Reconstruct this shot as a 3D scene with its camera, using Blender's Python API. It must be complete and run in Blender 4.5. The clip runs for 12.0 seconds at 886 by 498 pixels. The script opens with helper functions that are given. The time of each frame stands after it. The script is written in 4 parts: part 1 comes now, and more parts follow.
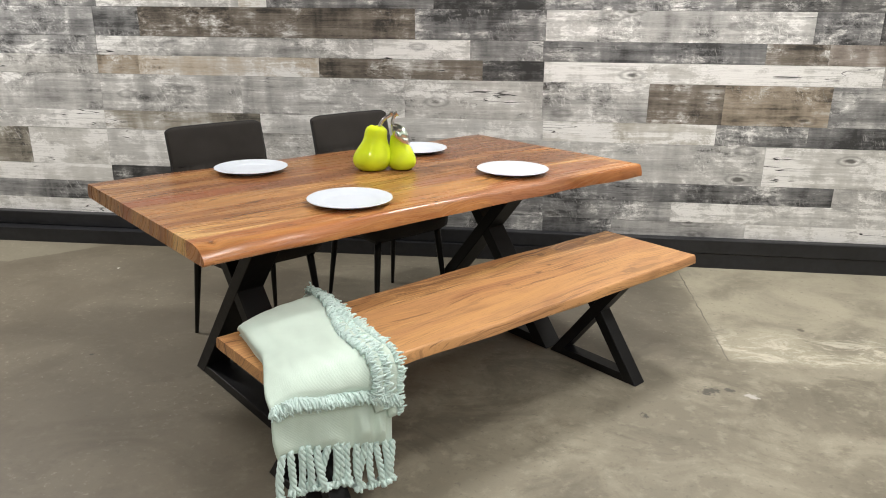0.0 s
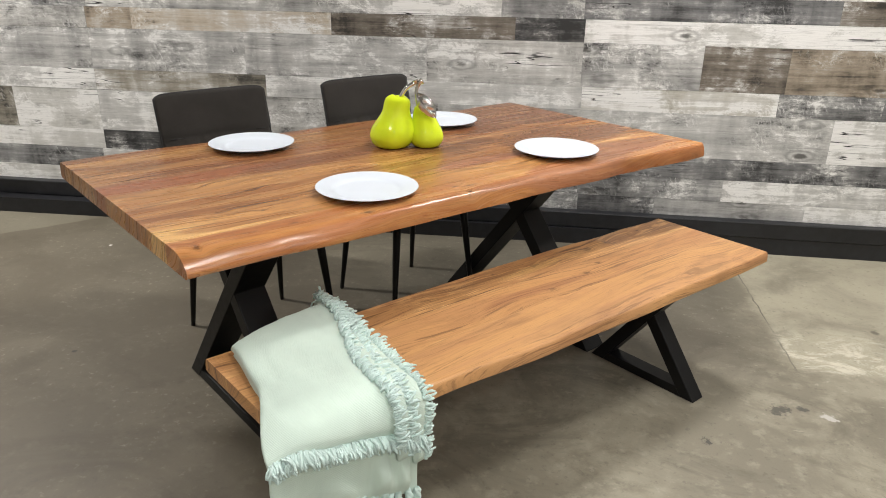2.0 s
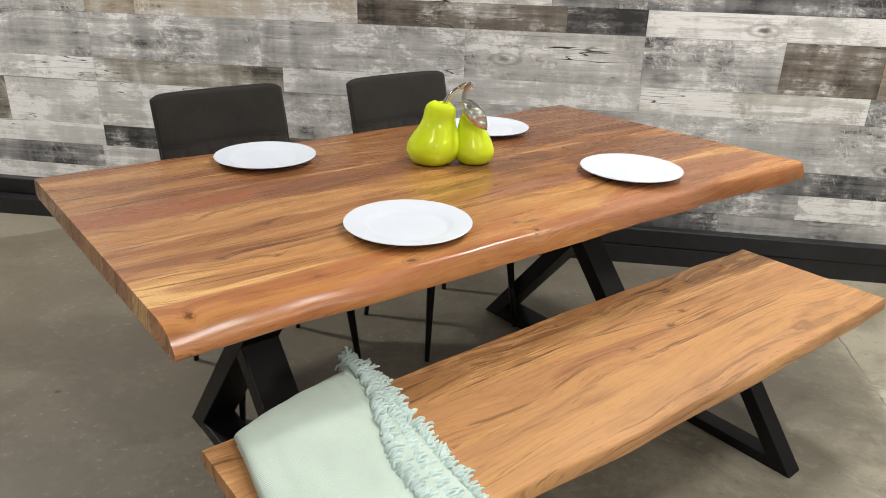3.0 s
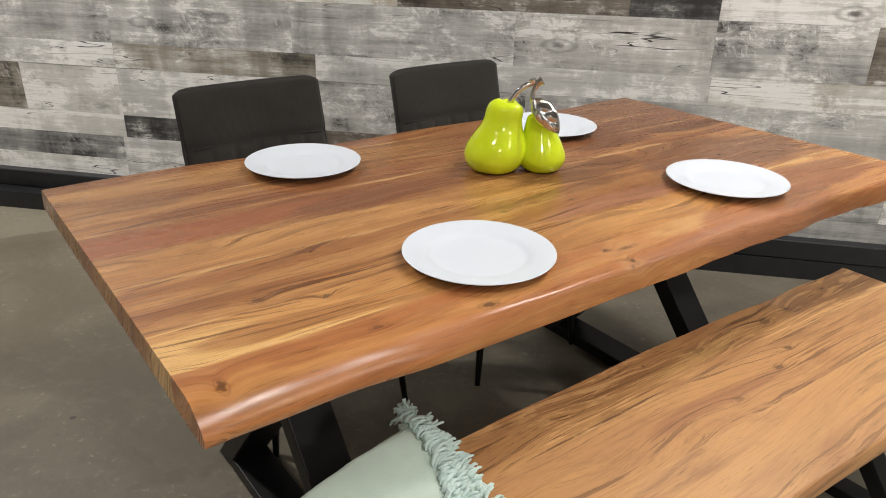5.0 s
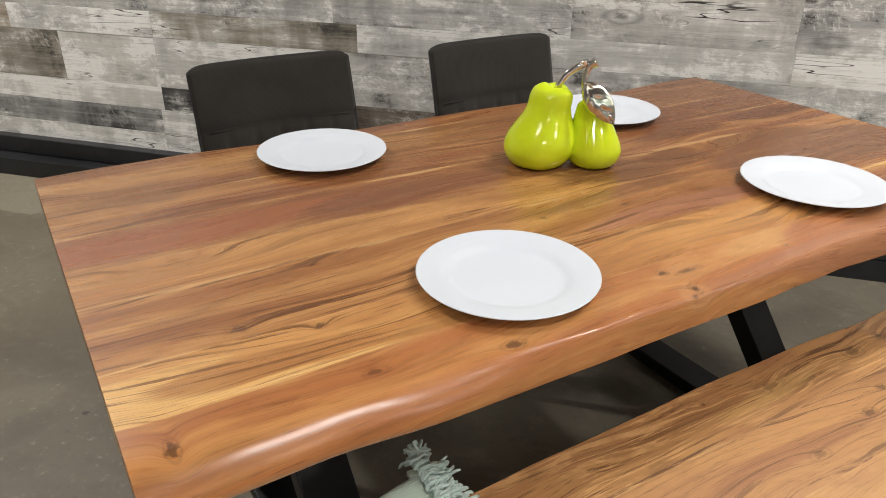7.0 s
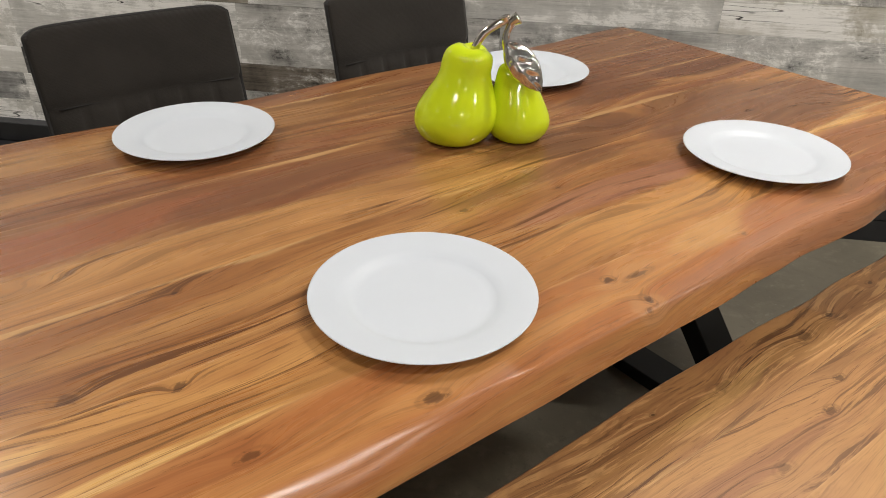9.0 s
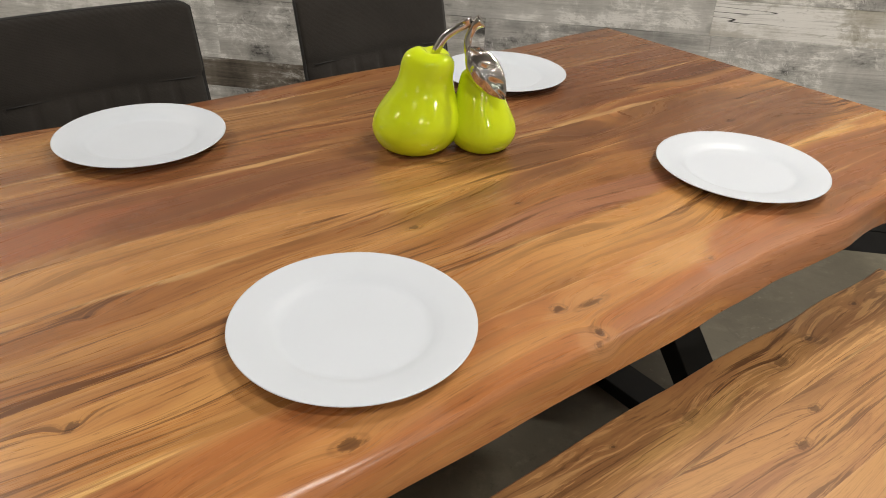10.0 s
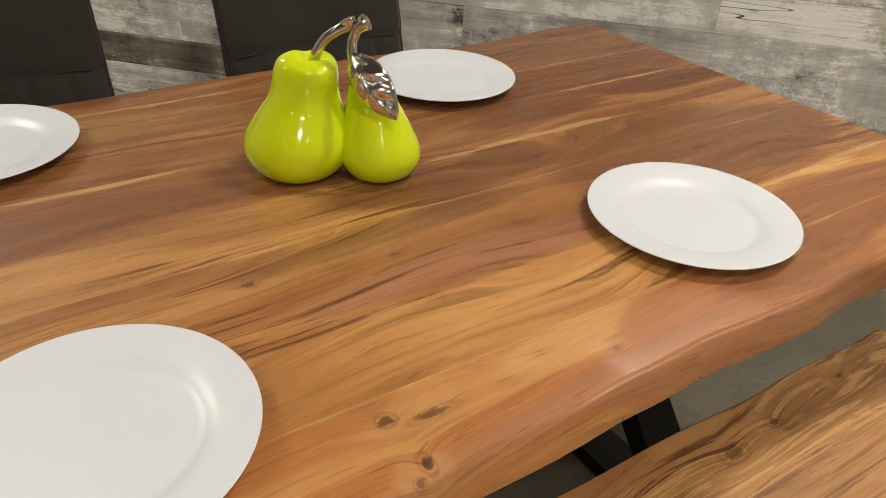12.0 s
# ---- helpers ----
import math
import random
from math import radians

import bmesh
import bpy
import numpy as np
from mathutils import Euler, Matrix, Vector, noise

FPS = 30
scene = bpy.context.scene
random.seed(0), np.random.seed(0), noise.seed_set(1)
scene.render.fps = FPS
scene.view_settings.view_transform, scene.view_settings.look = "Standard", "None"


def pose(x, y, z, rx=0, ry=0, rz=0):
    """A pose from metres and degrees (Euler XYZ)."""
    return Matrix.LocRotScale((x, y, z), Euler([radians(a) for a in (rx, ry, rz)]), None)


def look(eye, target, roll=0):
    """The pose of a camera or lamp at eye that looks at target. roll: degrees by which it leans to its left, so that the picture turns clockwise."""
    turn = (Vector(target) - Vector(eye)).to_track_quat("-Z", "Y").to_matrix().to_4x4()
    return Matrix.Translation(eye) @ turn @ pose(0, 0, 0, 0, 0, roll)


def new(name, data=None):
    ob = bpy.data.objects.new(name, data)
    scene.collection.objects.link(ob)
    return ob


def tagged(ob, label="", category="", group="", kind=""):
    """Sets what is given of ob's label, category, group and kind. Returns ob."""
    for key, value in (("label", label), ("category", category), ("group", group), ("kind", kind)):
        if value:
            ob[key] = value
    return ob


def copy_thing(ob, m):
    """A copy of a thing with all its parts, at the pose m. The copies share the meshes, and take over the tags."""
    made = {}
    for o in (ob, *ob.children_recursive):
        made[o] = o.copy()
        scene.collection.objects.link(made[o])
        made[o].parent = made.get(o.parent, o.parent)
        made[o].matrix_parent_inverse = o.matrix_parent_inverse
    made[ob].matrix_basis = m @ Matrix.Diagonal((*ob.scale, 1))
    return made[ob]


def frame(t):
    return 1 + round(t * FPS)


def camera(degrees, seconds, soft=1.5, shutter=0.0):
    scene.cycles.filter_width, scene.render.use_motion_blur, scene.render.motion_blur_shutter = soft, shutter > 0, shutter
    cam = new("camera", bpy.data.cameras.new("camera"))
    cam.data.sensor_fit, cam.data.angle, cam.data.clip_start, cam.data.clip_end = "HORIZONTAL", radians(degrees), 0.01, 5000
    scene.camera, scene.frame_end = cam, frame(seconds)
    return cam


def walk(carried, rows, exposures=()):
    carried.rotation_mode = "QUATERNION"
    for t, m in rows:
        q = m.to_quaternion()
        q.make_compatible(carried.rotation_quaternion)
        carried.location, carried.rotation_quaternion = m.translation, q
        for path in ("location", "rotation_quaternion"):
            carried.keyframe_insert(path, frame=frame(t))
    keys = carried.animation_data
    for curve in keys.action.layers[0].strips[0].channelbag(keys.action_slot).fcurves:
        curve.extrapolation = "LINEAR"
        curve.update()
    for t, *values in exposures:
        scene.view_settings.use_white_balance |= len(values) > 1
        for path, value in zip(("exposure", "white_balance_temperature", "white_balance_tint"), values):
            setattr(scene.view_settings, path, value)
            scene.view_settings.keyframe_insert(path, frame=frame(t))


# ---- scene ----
cam = camera(63.5, 12.0, soft=0.95)
PATH = [
    (0, (0.125, 0.139, 1.351), (-0.094, 2.026, 0.724), 0.5),
    (0.5, (0.08, 0.151, 1.346), (-0.134, 2.035, 0.711), 0.7),
    (1, (0.093, 0.383, 1.338), (-0.144, 2.244, 0.645), 1.4),
    (1.5, (0.059, 0.456, 1.339), (-0.186, 2.306, 0.619), 1.3),
    (2, (0.013, 0.528, 1.341), (-0.23, 2.37, 0.6), 1.0),
    (2.5, (-0.035, 0.586, 1.342), (-0.272, 2.422, 0.586), 0.8),
    (2.7, (-0.099, 0.792, 1.334), (-0.357, 2.621, 0.567), 1.3),
    (4.3, (-0.207, 1.104, 1.319), (-0.52, 2.908, 0.513), 1.6),
    (4.5, (-0.235, 1.13, 1.319), (-0.553, 2.93, 0.507), 1.5),
    (5, (-0.29, 1.184, 1.314), (-0.618, 2.974, 0.483), 1.4),
    (5.5, (-0.305, 1.321, 1.303), (-0.711, 3.068, 0.419), 1.1),
    (6, (-0.308, 1.348, 1.3), (-0.748, 3.082, 0.406), 1.0),
    (6.5, (-0.3, 1.375, 1.302), (-0.765, 3.097, 0.397), 0.9),
    (7, (-0.279, 1.41, 1.299), (-0.755, 3.125, 0.386), 0.8),
    (7.2, (-0.27, 1.424, 1.296), (-0.746, 3.137, 0.38), 0.8),
    (8.8, (-0.318, 1.629, 1.272), (-0.574, 3.325, 0.242), 1.5),
    (9, (-0.311, 1.643, 1.272), (-0.56, 3.335, 0.235), 1.6),
    (9.5, (-0.283, 1.682, 1.271), (-0.523, 3.369, 0.224), 2.0),
    (10, (-0.246, 1.732, 1.271), (-0.502, 3.413, 0.218), 2.4),
    (10.5, (-0.203, 1.773, 1.267), (-0.482, 3.448, 0.211), 2.6),
    (11, (-0.106, 1.887, 1.262), (-0.429, 3.542, 0.187), 3.1),
    (11.5, (-0.08, 1.953, 1.256), (-0.412, 3.597, 0.167), 3.1),
    (12, (-0.074, 2.011, 1.251), (-0.42, 3.64, 0.144), 3.1),
]
walk(cam, [(t, look(eye, target, roll)) for t, eye, target, roll in PATH],
     exposures=[(0, 0.33, 6500, 10), (2.7, 0.24, 6500, 10), (4.3, 0.10, 6600, 10), (7.2, 0.03, 6700, 10), (9, -0.15, 6850, 10), (10.5, -0.19, 7100, 10), (12, -0.30, 7600, 10)])

# ---- light: a closed shop room lit by ceiling lamps ----
world = bpy.data.worlds.new("world")
scene.world = world
world.use_nodes = True
world.node_tree.nodes["Background"].inputs[0].default_value = (0.9, 0.95, 1.0, 1)
world.node_tree.nodes["Background"].inputs[1].default_value = 0.004
scene.view_settings.exposure = 0.0
CEIL = 3.1
LAMPS = [(0.85, 3.5, 48), (-3.2, 3.3, 74), (3.7, 3.0, 26), (0.75, 1.5, 31), (-1.3, 0.4, 12), (-3.8, 0.6, 4), (3.2, 0.4, 28), (0.5, -1.3, 55), (-2.2, -1.9, 5), (2.8, -1.9, 22)]


# ---- mesh helpers ----
def finish(name, bm, mat, smooth=False):
    me = bpy.data.meshes.new(name)
    bmesh.ops.recalc_face_normals(bm, faces=bm.faces)
    bm.to_mesh(me)
    bm.free()
    for p in me.polygons:
        p.use_smooth = bool(smooth)
    if smooth == "creased":
        for p in me.polygons:
            p.use_smooth = True
        me.set_sharp_from_angle(angle=radians(28))
    if mat:
        me.materials.append(mat)
    return me


def part(name, bm, mat, parent, label="", smooth=False):
    ob = new(name, finish(name, bm, mat, smooth))
    ob.parent = parent
    if label:
        ob["label"] = label
    return ob


def thing(name, label, category, m=None, group="", kind=""):
    ob = new(name)
    ob.empty_display_size = 0.1
    if m is not None:
        ob.matrix_basis = m
    return tagged(ob, label, category, group, kind)


def box(bm, x0, x1, y0, y1, z0, z1, bevel=0.0, segments=2):
    r = bmesh.ops.create_cube(bm, size=1)
    for v in r["verts"]:
        v.co = Vector((x0 + (v.co.x + .5) * (x1 - x0), y0 + (v.co.y + .5) * (y1 - y0), z0 + (v.co.z + .5) * (z1 - z0)))
    if bevel:
        es = list({e for v in r["verts"] for e in v.link_edges})
        bmesh.ops.bevel(bm, geom=es, offset=bevel, segments=segments, profile=0.5, affect="EDGES")
    return bm


def loft(bm, rings, closed=True, caps=True):
    """Skin a list of rings of equal length."""
    vs = [[bm.verts.new(p) for p in r] for r in rings]
    n = len(vs[0])
    for a, b in zip(vs, vs[1:]):
        for i in range(n if closed else n - 1):
            j = (i + 1) % n
            bm.faces.new((a[i], a[j], b[j], b[i]))
    if caps and closed:
        bm.faces.new(vs[0][::-1])
        bm.faces.new(vs[-1])
    return vs


def tube(bm, pts, radii, n=8, flat=1.0):
    pts = [Vector(p) for p in pts]
    if not hasattr(radii, "__len__"):
        radii = [radii] * len(pts)
    rings, side = [], None
    for i, p in enumerate(pts):
        d = (pts[min(i + 1, len(pts) - 1)] - pts[max(i - 1, 0)]).normalized()
        if side is None:
            side = d.orthogonal().normalized()
        side = (side - d * side.dot(d)).normalized()
        up = d.cross(side)
        rings.append([p + radii[i] * (math.cos(a) * side + flat * math.sin(a) * up) for a in (2 * math.pi * k / n for k in range(n))])
    loft(bm, rings)
    return bm


def lathe(bm, profile, n=48, centre=None):
    """Turn (radius, height) pairs round the z axis; centre(z) shifts the axis."""
    rings = []
    for r, z in profile:
        cx, cy = centre(z) if centre else (0, 0)
        rings.append([(cx + r * math.cos(2 * math.pi * k / n), cy + r * math.sin(2 * math.pi * k / n), z) for k in range(n)])
    loft(bm, rings)
    return bm


def smoothstep(a, b, x):
    t = min(max((x - a) / (b - a), 0), 1)
    return t * t * (3 - 2 * t)


def spline(pts, n):
    """A Catmull-Rom line of n points through pts."""
    pts = [Vector(p) for p in pts]
    out = []
    for k in range(n):
        f = k / (n - 1) * (len(pts) - 1)
        i = min(int(f), len(pts) - 2)
        t = f - i
        p0, p1, p2, p3 = pts[max(i - 1, 0)], pts[i], pts[i + 1], pts[min(i + 2, len(pts) - 1)]
        out.append(0.5 * ((2 * p1) + (p2 - p0) * t + (2 * p0 - 5 * p1 + 4 * p2 - p3) * t * t + (3 * p1 - p0 - 3 * p2 + p3) * t ** 3))
    return out


# ---- material helpers ----
class Nodes:
    def __init__(self, name):
        self.mat = bpy.data.materials.new(name)
        self.mat.use_nodes = True
        self.t = self.mat.node_tree
        self.bsdf = self.t.nodes["Principled BSDF"]

    def add(self, kind):
        return self.t.nodes.new(kind)

    def link(self, a, b):
        if isinstance(a, (int, float)):
            b.default_value = a
        elif isinstance(a, tuple):
            b.default_value = a if len(a) == len(b.default_value) else (*a, 1)
        else:
            self.t.links.new(a, b)

    def math(self, op, a, b=0.0, c=None, clamp=False):
        n = self.add("ShaderNodeMath")
        n.operation, n.use_clamp = op, clamp
        self.link(a, n.inputs[0])
        self.link(b, n.inputs[1])
        if c is not None:
            self.link(c, n.inputs[2])
        return n.outputs[0]

    def coords(self, which="Object"):
        return self.add("ShaderNodeTexCoord").outputs[which]

    def split(self, v):
        n = self.add("ShaderNodeSeparateXYZ")
        self.link(v, n.inputs[0])
        return n.outputs

    def join(self, x, y, z):
        n = self.add("ShaderNodeCombineXYZ")
        for a, i in zip((x, y, z), n.inputs):
            self.link(a, i)
        return n.outputs[0]

    def noise(self, v, scale=1.0, detail=4.0, rough=0.55, distortion=0.0, out="Fac"):
        n = self.add("ShaderNodeTexNoise")
        self.link(v, n.inputs["Vector"])
        n.inputs["Scale"].default_value = scale
        n.inputs["Detail"].default_value = detail
        n.inputs["Roughness"].default_value = rough
        n.inputs["Distortion"].default_value = distortion
        return n.outputs[out]

    def voronoi(self, v, scale, feature="F1", out="Distance"):
        n = self.add("ShaderNodeTexVoronoi")
        n.feature = feature
        self.link(v, n.inputs["Vector"])
        n.inputs["Scale"].default_value = scale
        return n.outputs[out]

    def step(self, f, a, b):
        n = self.add("ShaderNodeMapRange")
        n.interpolation_type = "SMOOTHSTEP"
        self.link(f, n.inputs[0])
        n.inputs[1].default_value, n.inputs[2].default_value = a, b
        return n.outputs[0]

    def mix(self, f, a, b, mode="MIX"):
        n = self.add("ShaderNodeMix")
        n.data_type, n.blend_type = "RGBA", mode
        self.link(f, n.inputs[0])
        self.link(a, n.inputs[6])
        self.link(b, n.inputs[7])
        return n.outputs[2]

    def bump(self, h, strength=0.3, distance=0.002):
        n = self.add("ShaderNodeBump")
        n.inputs["Strength"].default_value = strength
        n.inputs["Distance"].default_value = distance
        self.link(h, n.inputs["Height"])
        self.link(n.outputs[0], self.bsdf.inputs["Normal"])

    def info(self, out="Random"):
        return self.add("ShaderNodeObjectInfo").outputs[out]

    def set(self, **values):
        for k, v in values.items():
            self.link(v, self.bsdf.inputs[{"color": "Base Color", "rough": "Roughness", "metal": "Metallic", "spec": "Specular IOR Level",
                                           "coat": "Coat Weight", "coat_rough": "Coat Roughness", "sheen": "Sheen Weight"}[k]])
        return self.mat


def acacia(name, knots, patches, skew, seams, rough=0.20):
    """Oiled acacia: x runs with the grain, the object's colour is the board's heartwood and its alpha how strongly it is figured.
    The growth lines are contours of a slow field, which bends round each knot (x, y, length, width, darkness)."""
    m = Nodes(name)
    x, y, z = m.split(m.coords())
    y = m.math("MULTIPLY_ADD", x, skew, y)
    rand = m.info()
    heart = m.info("Color")
    figure = m.info("Alpha")
    shift = m.math("MULTIPLY", rand, 37.0)
    deep = m.math("MULTIPLY_ADD", z, 5.0, shift)
    slow = m.noise(m.join(m.math("MULTIPLY_ADD", x, 1.05, shift), m.math("MULTIPLY", y, 4.0), deep), 1.0, 2, 0.5, 0.3)
    ripple = m.noise(m.join(m.math("MULTIPLY_ADD", x, 4.2, shift), m.math("MULTIPLY", y, 24.0), deep), 1.0, 4, 0.6)
    across = m.math("MULTIPLY_ADD", m.math("SUBTRACT", slow, 0.5), 0.20, y)
    across = m.math("MULTIPLY_ADD", m.math("SUBTRACT", ripple, 0.5), 0.020, across)
    across = m.math("MULTIPLY_ADD", z, 0.5, across)
    spot, ring = 0.0, 0.0
    ragged = m.noise(m.join(m.math("MULTIPLY", x, 60.0), m.math("MULTIPLY", y, 110.0), shift), 1.0, 4, 0.7)
    for kx, ky, a, c, dark in knots:
        ky += skew * kx
        dx = m.math("DIVIDE", m.math("SUBTRACT", x, kx), a)
        dy = m.math("DIVIDE", m.math("SUBTRACT", y, ky), c)
        d2 = m.math("MULTIPLY_ADD", dx, dx, m.math("MULTIPLY", dy, dy))
        d2 = m.math("MULTIPLY", d2, m.math("MULTIPLY_ADD", ripple, 1.6, 0.2))
        bell = m.math("DIVIDE", 1.0, m.math("ADD", m.math("MULTIPLY", d2, 0.16), 1.0))
        across = m.math("MULTIPLY_ADD", bell, min(c * 2.2, 0.030), across)
        torn = m.math("MULTIPLY", d2, m.math("MAXIMUM", m.math("MULTIPLY_ADD", ragged, 5.0, -1.5), 0.35))
        spot = m.math("MULTIPLY_ADD", m.step(torn, 1.3, 0.3), dark, spot)
        ring = m.math("MULTIPLY_ADD", m.step(m.math("ABSOLUTE", m.math("SUBTRACT", d2, 2.2)), 1.3, 0.2), dark * 0.45, ring)
    broad = m.noise(m.join(m.math("MULTIPLY_ADD", x, 1.1, shift), m.math("MULTIPLY", across, 17.0), shift), 1.0, 4, 0.6, 0.6)
    patch = m.noise(m.join(m.math("MULTIPLY_ADD", x, 2.6, shift), m.math("MULTIPLY", across, 9.0), shift), 1.0, 3, 0.6, 0.8)
    width = m.noise(m.join(m.math("MULTIPLY_ADD", x, 2.0, shift), m.math("MULTIPLY", across, 40.0), shift), 1.0, 5, 0.68)
    saw_a = m.math("PINGPONG", m.math("MULTIPLY", across, 74.0), 0.5)
    saw_b = m.math("PINGPONG", m.math("MULTIPLY_ADD", across, 149.0, 0.3), 0.5)
    line_a = m.step(m.math("SUBTRACT", saw_a, m.math("MULTIPLY", m.math("SUBTRACT", width, 0.50), 0.95)), 0.075, 0.0)
    line_b = m.step(m.math("SUBTRACT", saw_b, m.math("MULTIPLY", m.math("SUBTRACT", width, 0.50), 1.2)), 0.14, 0.0)
    fibre = m.noise(m.join(m.math("MULTIPLY_ADD", x, 16.0, shift), m.math("MULTIPLY", across, 520.0), m.math("MULTIPLY", z, 400.0)), 1.0, 3, 0.6)
    pores = m.noise(m.join(m.math("MULTIPLY", x, 34.0), m.math("MULTIPLY", across, 330.0), shift), 1.0, 2)
    light = m.mix(0.45, heart, (0.66, 0.36, 0.13))
    dark = m.mix(0.70, heart, (0.055, 0.018, 0.007))
    red = m.mix(0.40, heart, (0.24, 0.070, 0.030))
    col = m.mix(m.step(broad, 0.34, 0.62), light, heart)
    col = m.mix(m.math("MULTIPLY", m.step(patch, 0.50, 0.68), 0.7), col, red)
    col = m.mix(m.math("MULTIPLY", m.step(broad, 0.60, 0.76), 0.45), col, dark)
    stain = m.noise(m.join(m.math("MULTIPLY_ADD", x, 1.7, shift), m.math("MULTIPLY", across, 6.0), 2.0), 1.0, 5, 0.62, 0.9)
    col = m.mix(m.math("MULTIPLY", m.step(stain, 0.52, 0.70), 0.45), col, dark)
    # pale sapwood, red heart and dark streaks where they lie in the boards: (x, y, length, width, colour, amount)
    for px, py, a, c, tint, amount in patches:
        py += skew * px
        dx = m.math("DIVIDE", m.math("SUBTRACT", x, px), a)
        dy = m.math("DIVIDE", m.math("SUBTRACT", m.math("MULTIPLY_ADD", m.math("SUBTRACT", slow, 0.5), 0.10, y), py), c)
        d2 = m.math("MULTIPLY_ADD", dx, dx, m.math("MULTIPLY", dy, dy))
        d2 = m.math("MULTIPLY", d2, m.math("MULTIPLY_ADD", m.math("ADD", patch, width), 1.6, -0.6))
        col = m.mix(m.math("MULTIPLY", m.step(d2, 1.5, 0.8), min(0.95, amount * 1.25)), col, tint)
    strength = m.math("MULTIPLY", m.math("PINGPONG", figure, 1.1), m.step(patch, 0.30, 0.56))
    col = m.mix(m.math("MULTIPLY", m.math("MULTIPLY", line_a, strength), 0.40), col, dark)
    col = m.mix(m.math("MULTIPLY", m.math("MULTIPLY", line_b, m.math("MINIMUM", figure, 0.8)), 0.07), col, dark)
    # broken dark streaks of uneven width, in groups, and short flecks between them
    groups = m.noise(m.join(m.math("MULTIPLY_ADD", x, 0.9, shift), m.math("MULTIPLY", across, 11.0), 5.0), 1.0, 3, 0.6, 0.6)
    streak = m.noise(m.join(m.math("MULTIPLY_ADD", x, 2.4, shift), m.math("MULTIPLY", across, 88.0), 7.0), 1.0, 7, 0.66, 0.5)
    flame = m.noise(m.join(m.math("MULTIPLY_ADD", x, 5.5, shift), m.math("MULTIPLY", across, 60.0), 9.0), 1.0, 6, 0.70, 1.2)
    fleck = m.noise(m.join(m.math("MULTIPLY_ADD", x, 15.0, shift), m.math("MULTIPLY", across, 260.0), 3.0), 1.0, 4, 0.65)
    figured = m.step(figure, 0.30, 1.05)
    col = m.mix(m.math("MULTIPLY", m.math("MULTIPLY", m.step(streak, 0.532, 0.600), m.step(groups, 0.38, 0.54)), m.math("MULTIPLY", figured, 1.05)), col, dark)
    col = m.mix(m.math("MULTIPLY", m.step(streak, 0.46, 0.36), 0.22), col, light)
    col = m.mix(m.math("MULTIPLY", m.math("MULTIPLY", m.step(flame, 0.56, 0.66), m.step(groups, 0.60, 0.46)), m.math("MULTIPLY", figured, 0.50)), col, red)
    col = m.mix(m.math("MULTIPLY", m.math("MULTIPLY", m.step(fleck, 0.57, 0.68), m.step(groups, 0.32, 0.52)), 0.72), col, dark)
    curl = m.noise(m.join(m.math("MULTIPLY_ADD", x, 4.0, shift), m.math("MULTIPLY", across, 52.0), 1.0), 1.0, 5, 0.65, 1.6)
    col = m.mix(m.math("MULTIPLY", m.math("MULTIPLY", m.step(curl, 0.50, 0.57), m.step(stain, 0.40, 0.55)), m.math("MULTIPLY", m.step(figure, 1.1, 1.5), 0.8)), col, (0.72, 0.41, 0.175))
    # ragged strips of pale sapwood beside the glued joints
    sap = 0.0
    for k, seam in enumerate(seams):
        side = m.math("MULTIPLY", m.math("SUBTRACT", y, seam), 1.0 if k % 2 else -1.0)
        reach = m.math("MULTIPLY", m.step(m.noise(m.join(m.math("MULTIPLY_ADD", x, 1.6, k * 7.3), 0.0, 0.0), 1.0, 4, 0.6), 0.46, 0.70), 0.017)
        reach = m.math("MULTIPLY", reach, m.math("MULTIPLY_ADD", width, 1.6, 0.2))
        sap = m.math("MAXIMUM", sap, m.math("MULTIPLY", m.step(side, -0.0005, 0.0005), m.step(m.math("SUBTRACT", side, reach), 0.004, -0.004)))
    col = m.mix(m.math("MULTIPLY", sap, 0.50), col, (0.66, 0.41, 0.175))
    col = m.mix(m.math("MULTIPLY", m.step(fibre, 0.44, 0.70), 0.17), col, dark)
    col = m.mix(m.math("MULTIPLY", m.step(pores, 0.62, 0.72), 0.20), col, dark)
    col = m.mix(m.math("MINIMUM", ring, 0.6), col, dark)
    col = m.mix(m.math("MINIMUM", spot, 0.88), col, (0.050, 0.018, 0.008))
    m.bump(m.math("SUBTRACT", m.math("MULTIPLY", fibre, 0.4), m.math("MULTIPLY", m.math("ADD", line_a, spot), 0.6)), 0.07, 0.0005)
    return m.set(color=col, rough=m.math("MULTIPLY_ADD", width, 0.16, rough), spec=0.5)


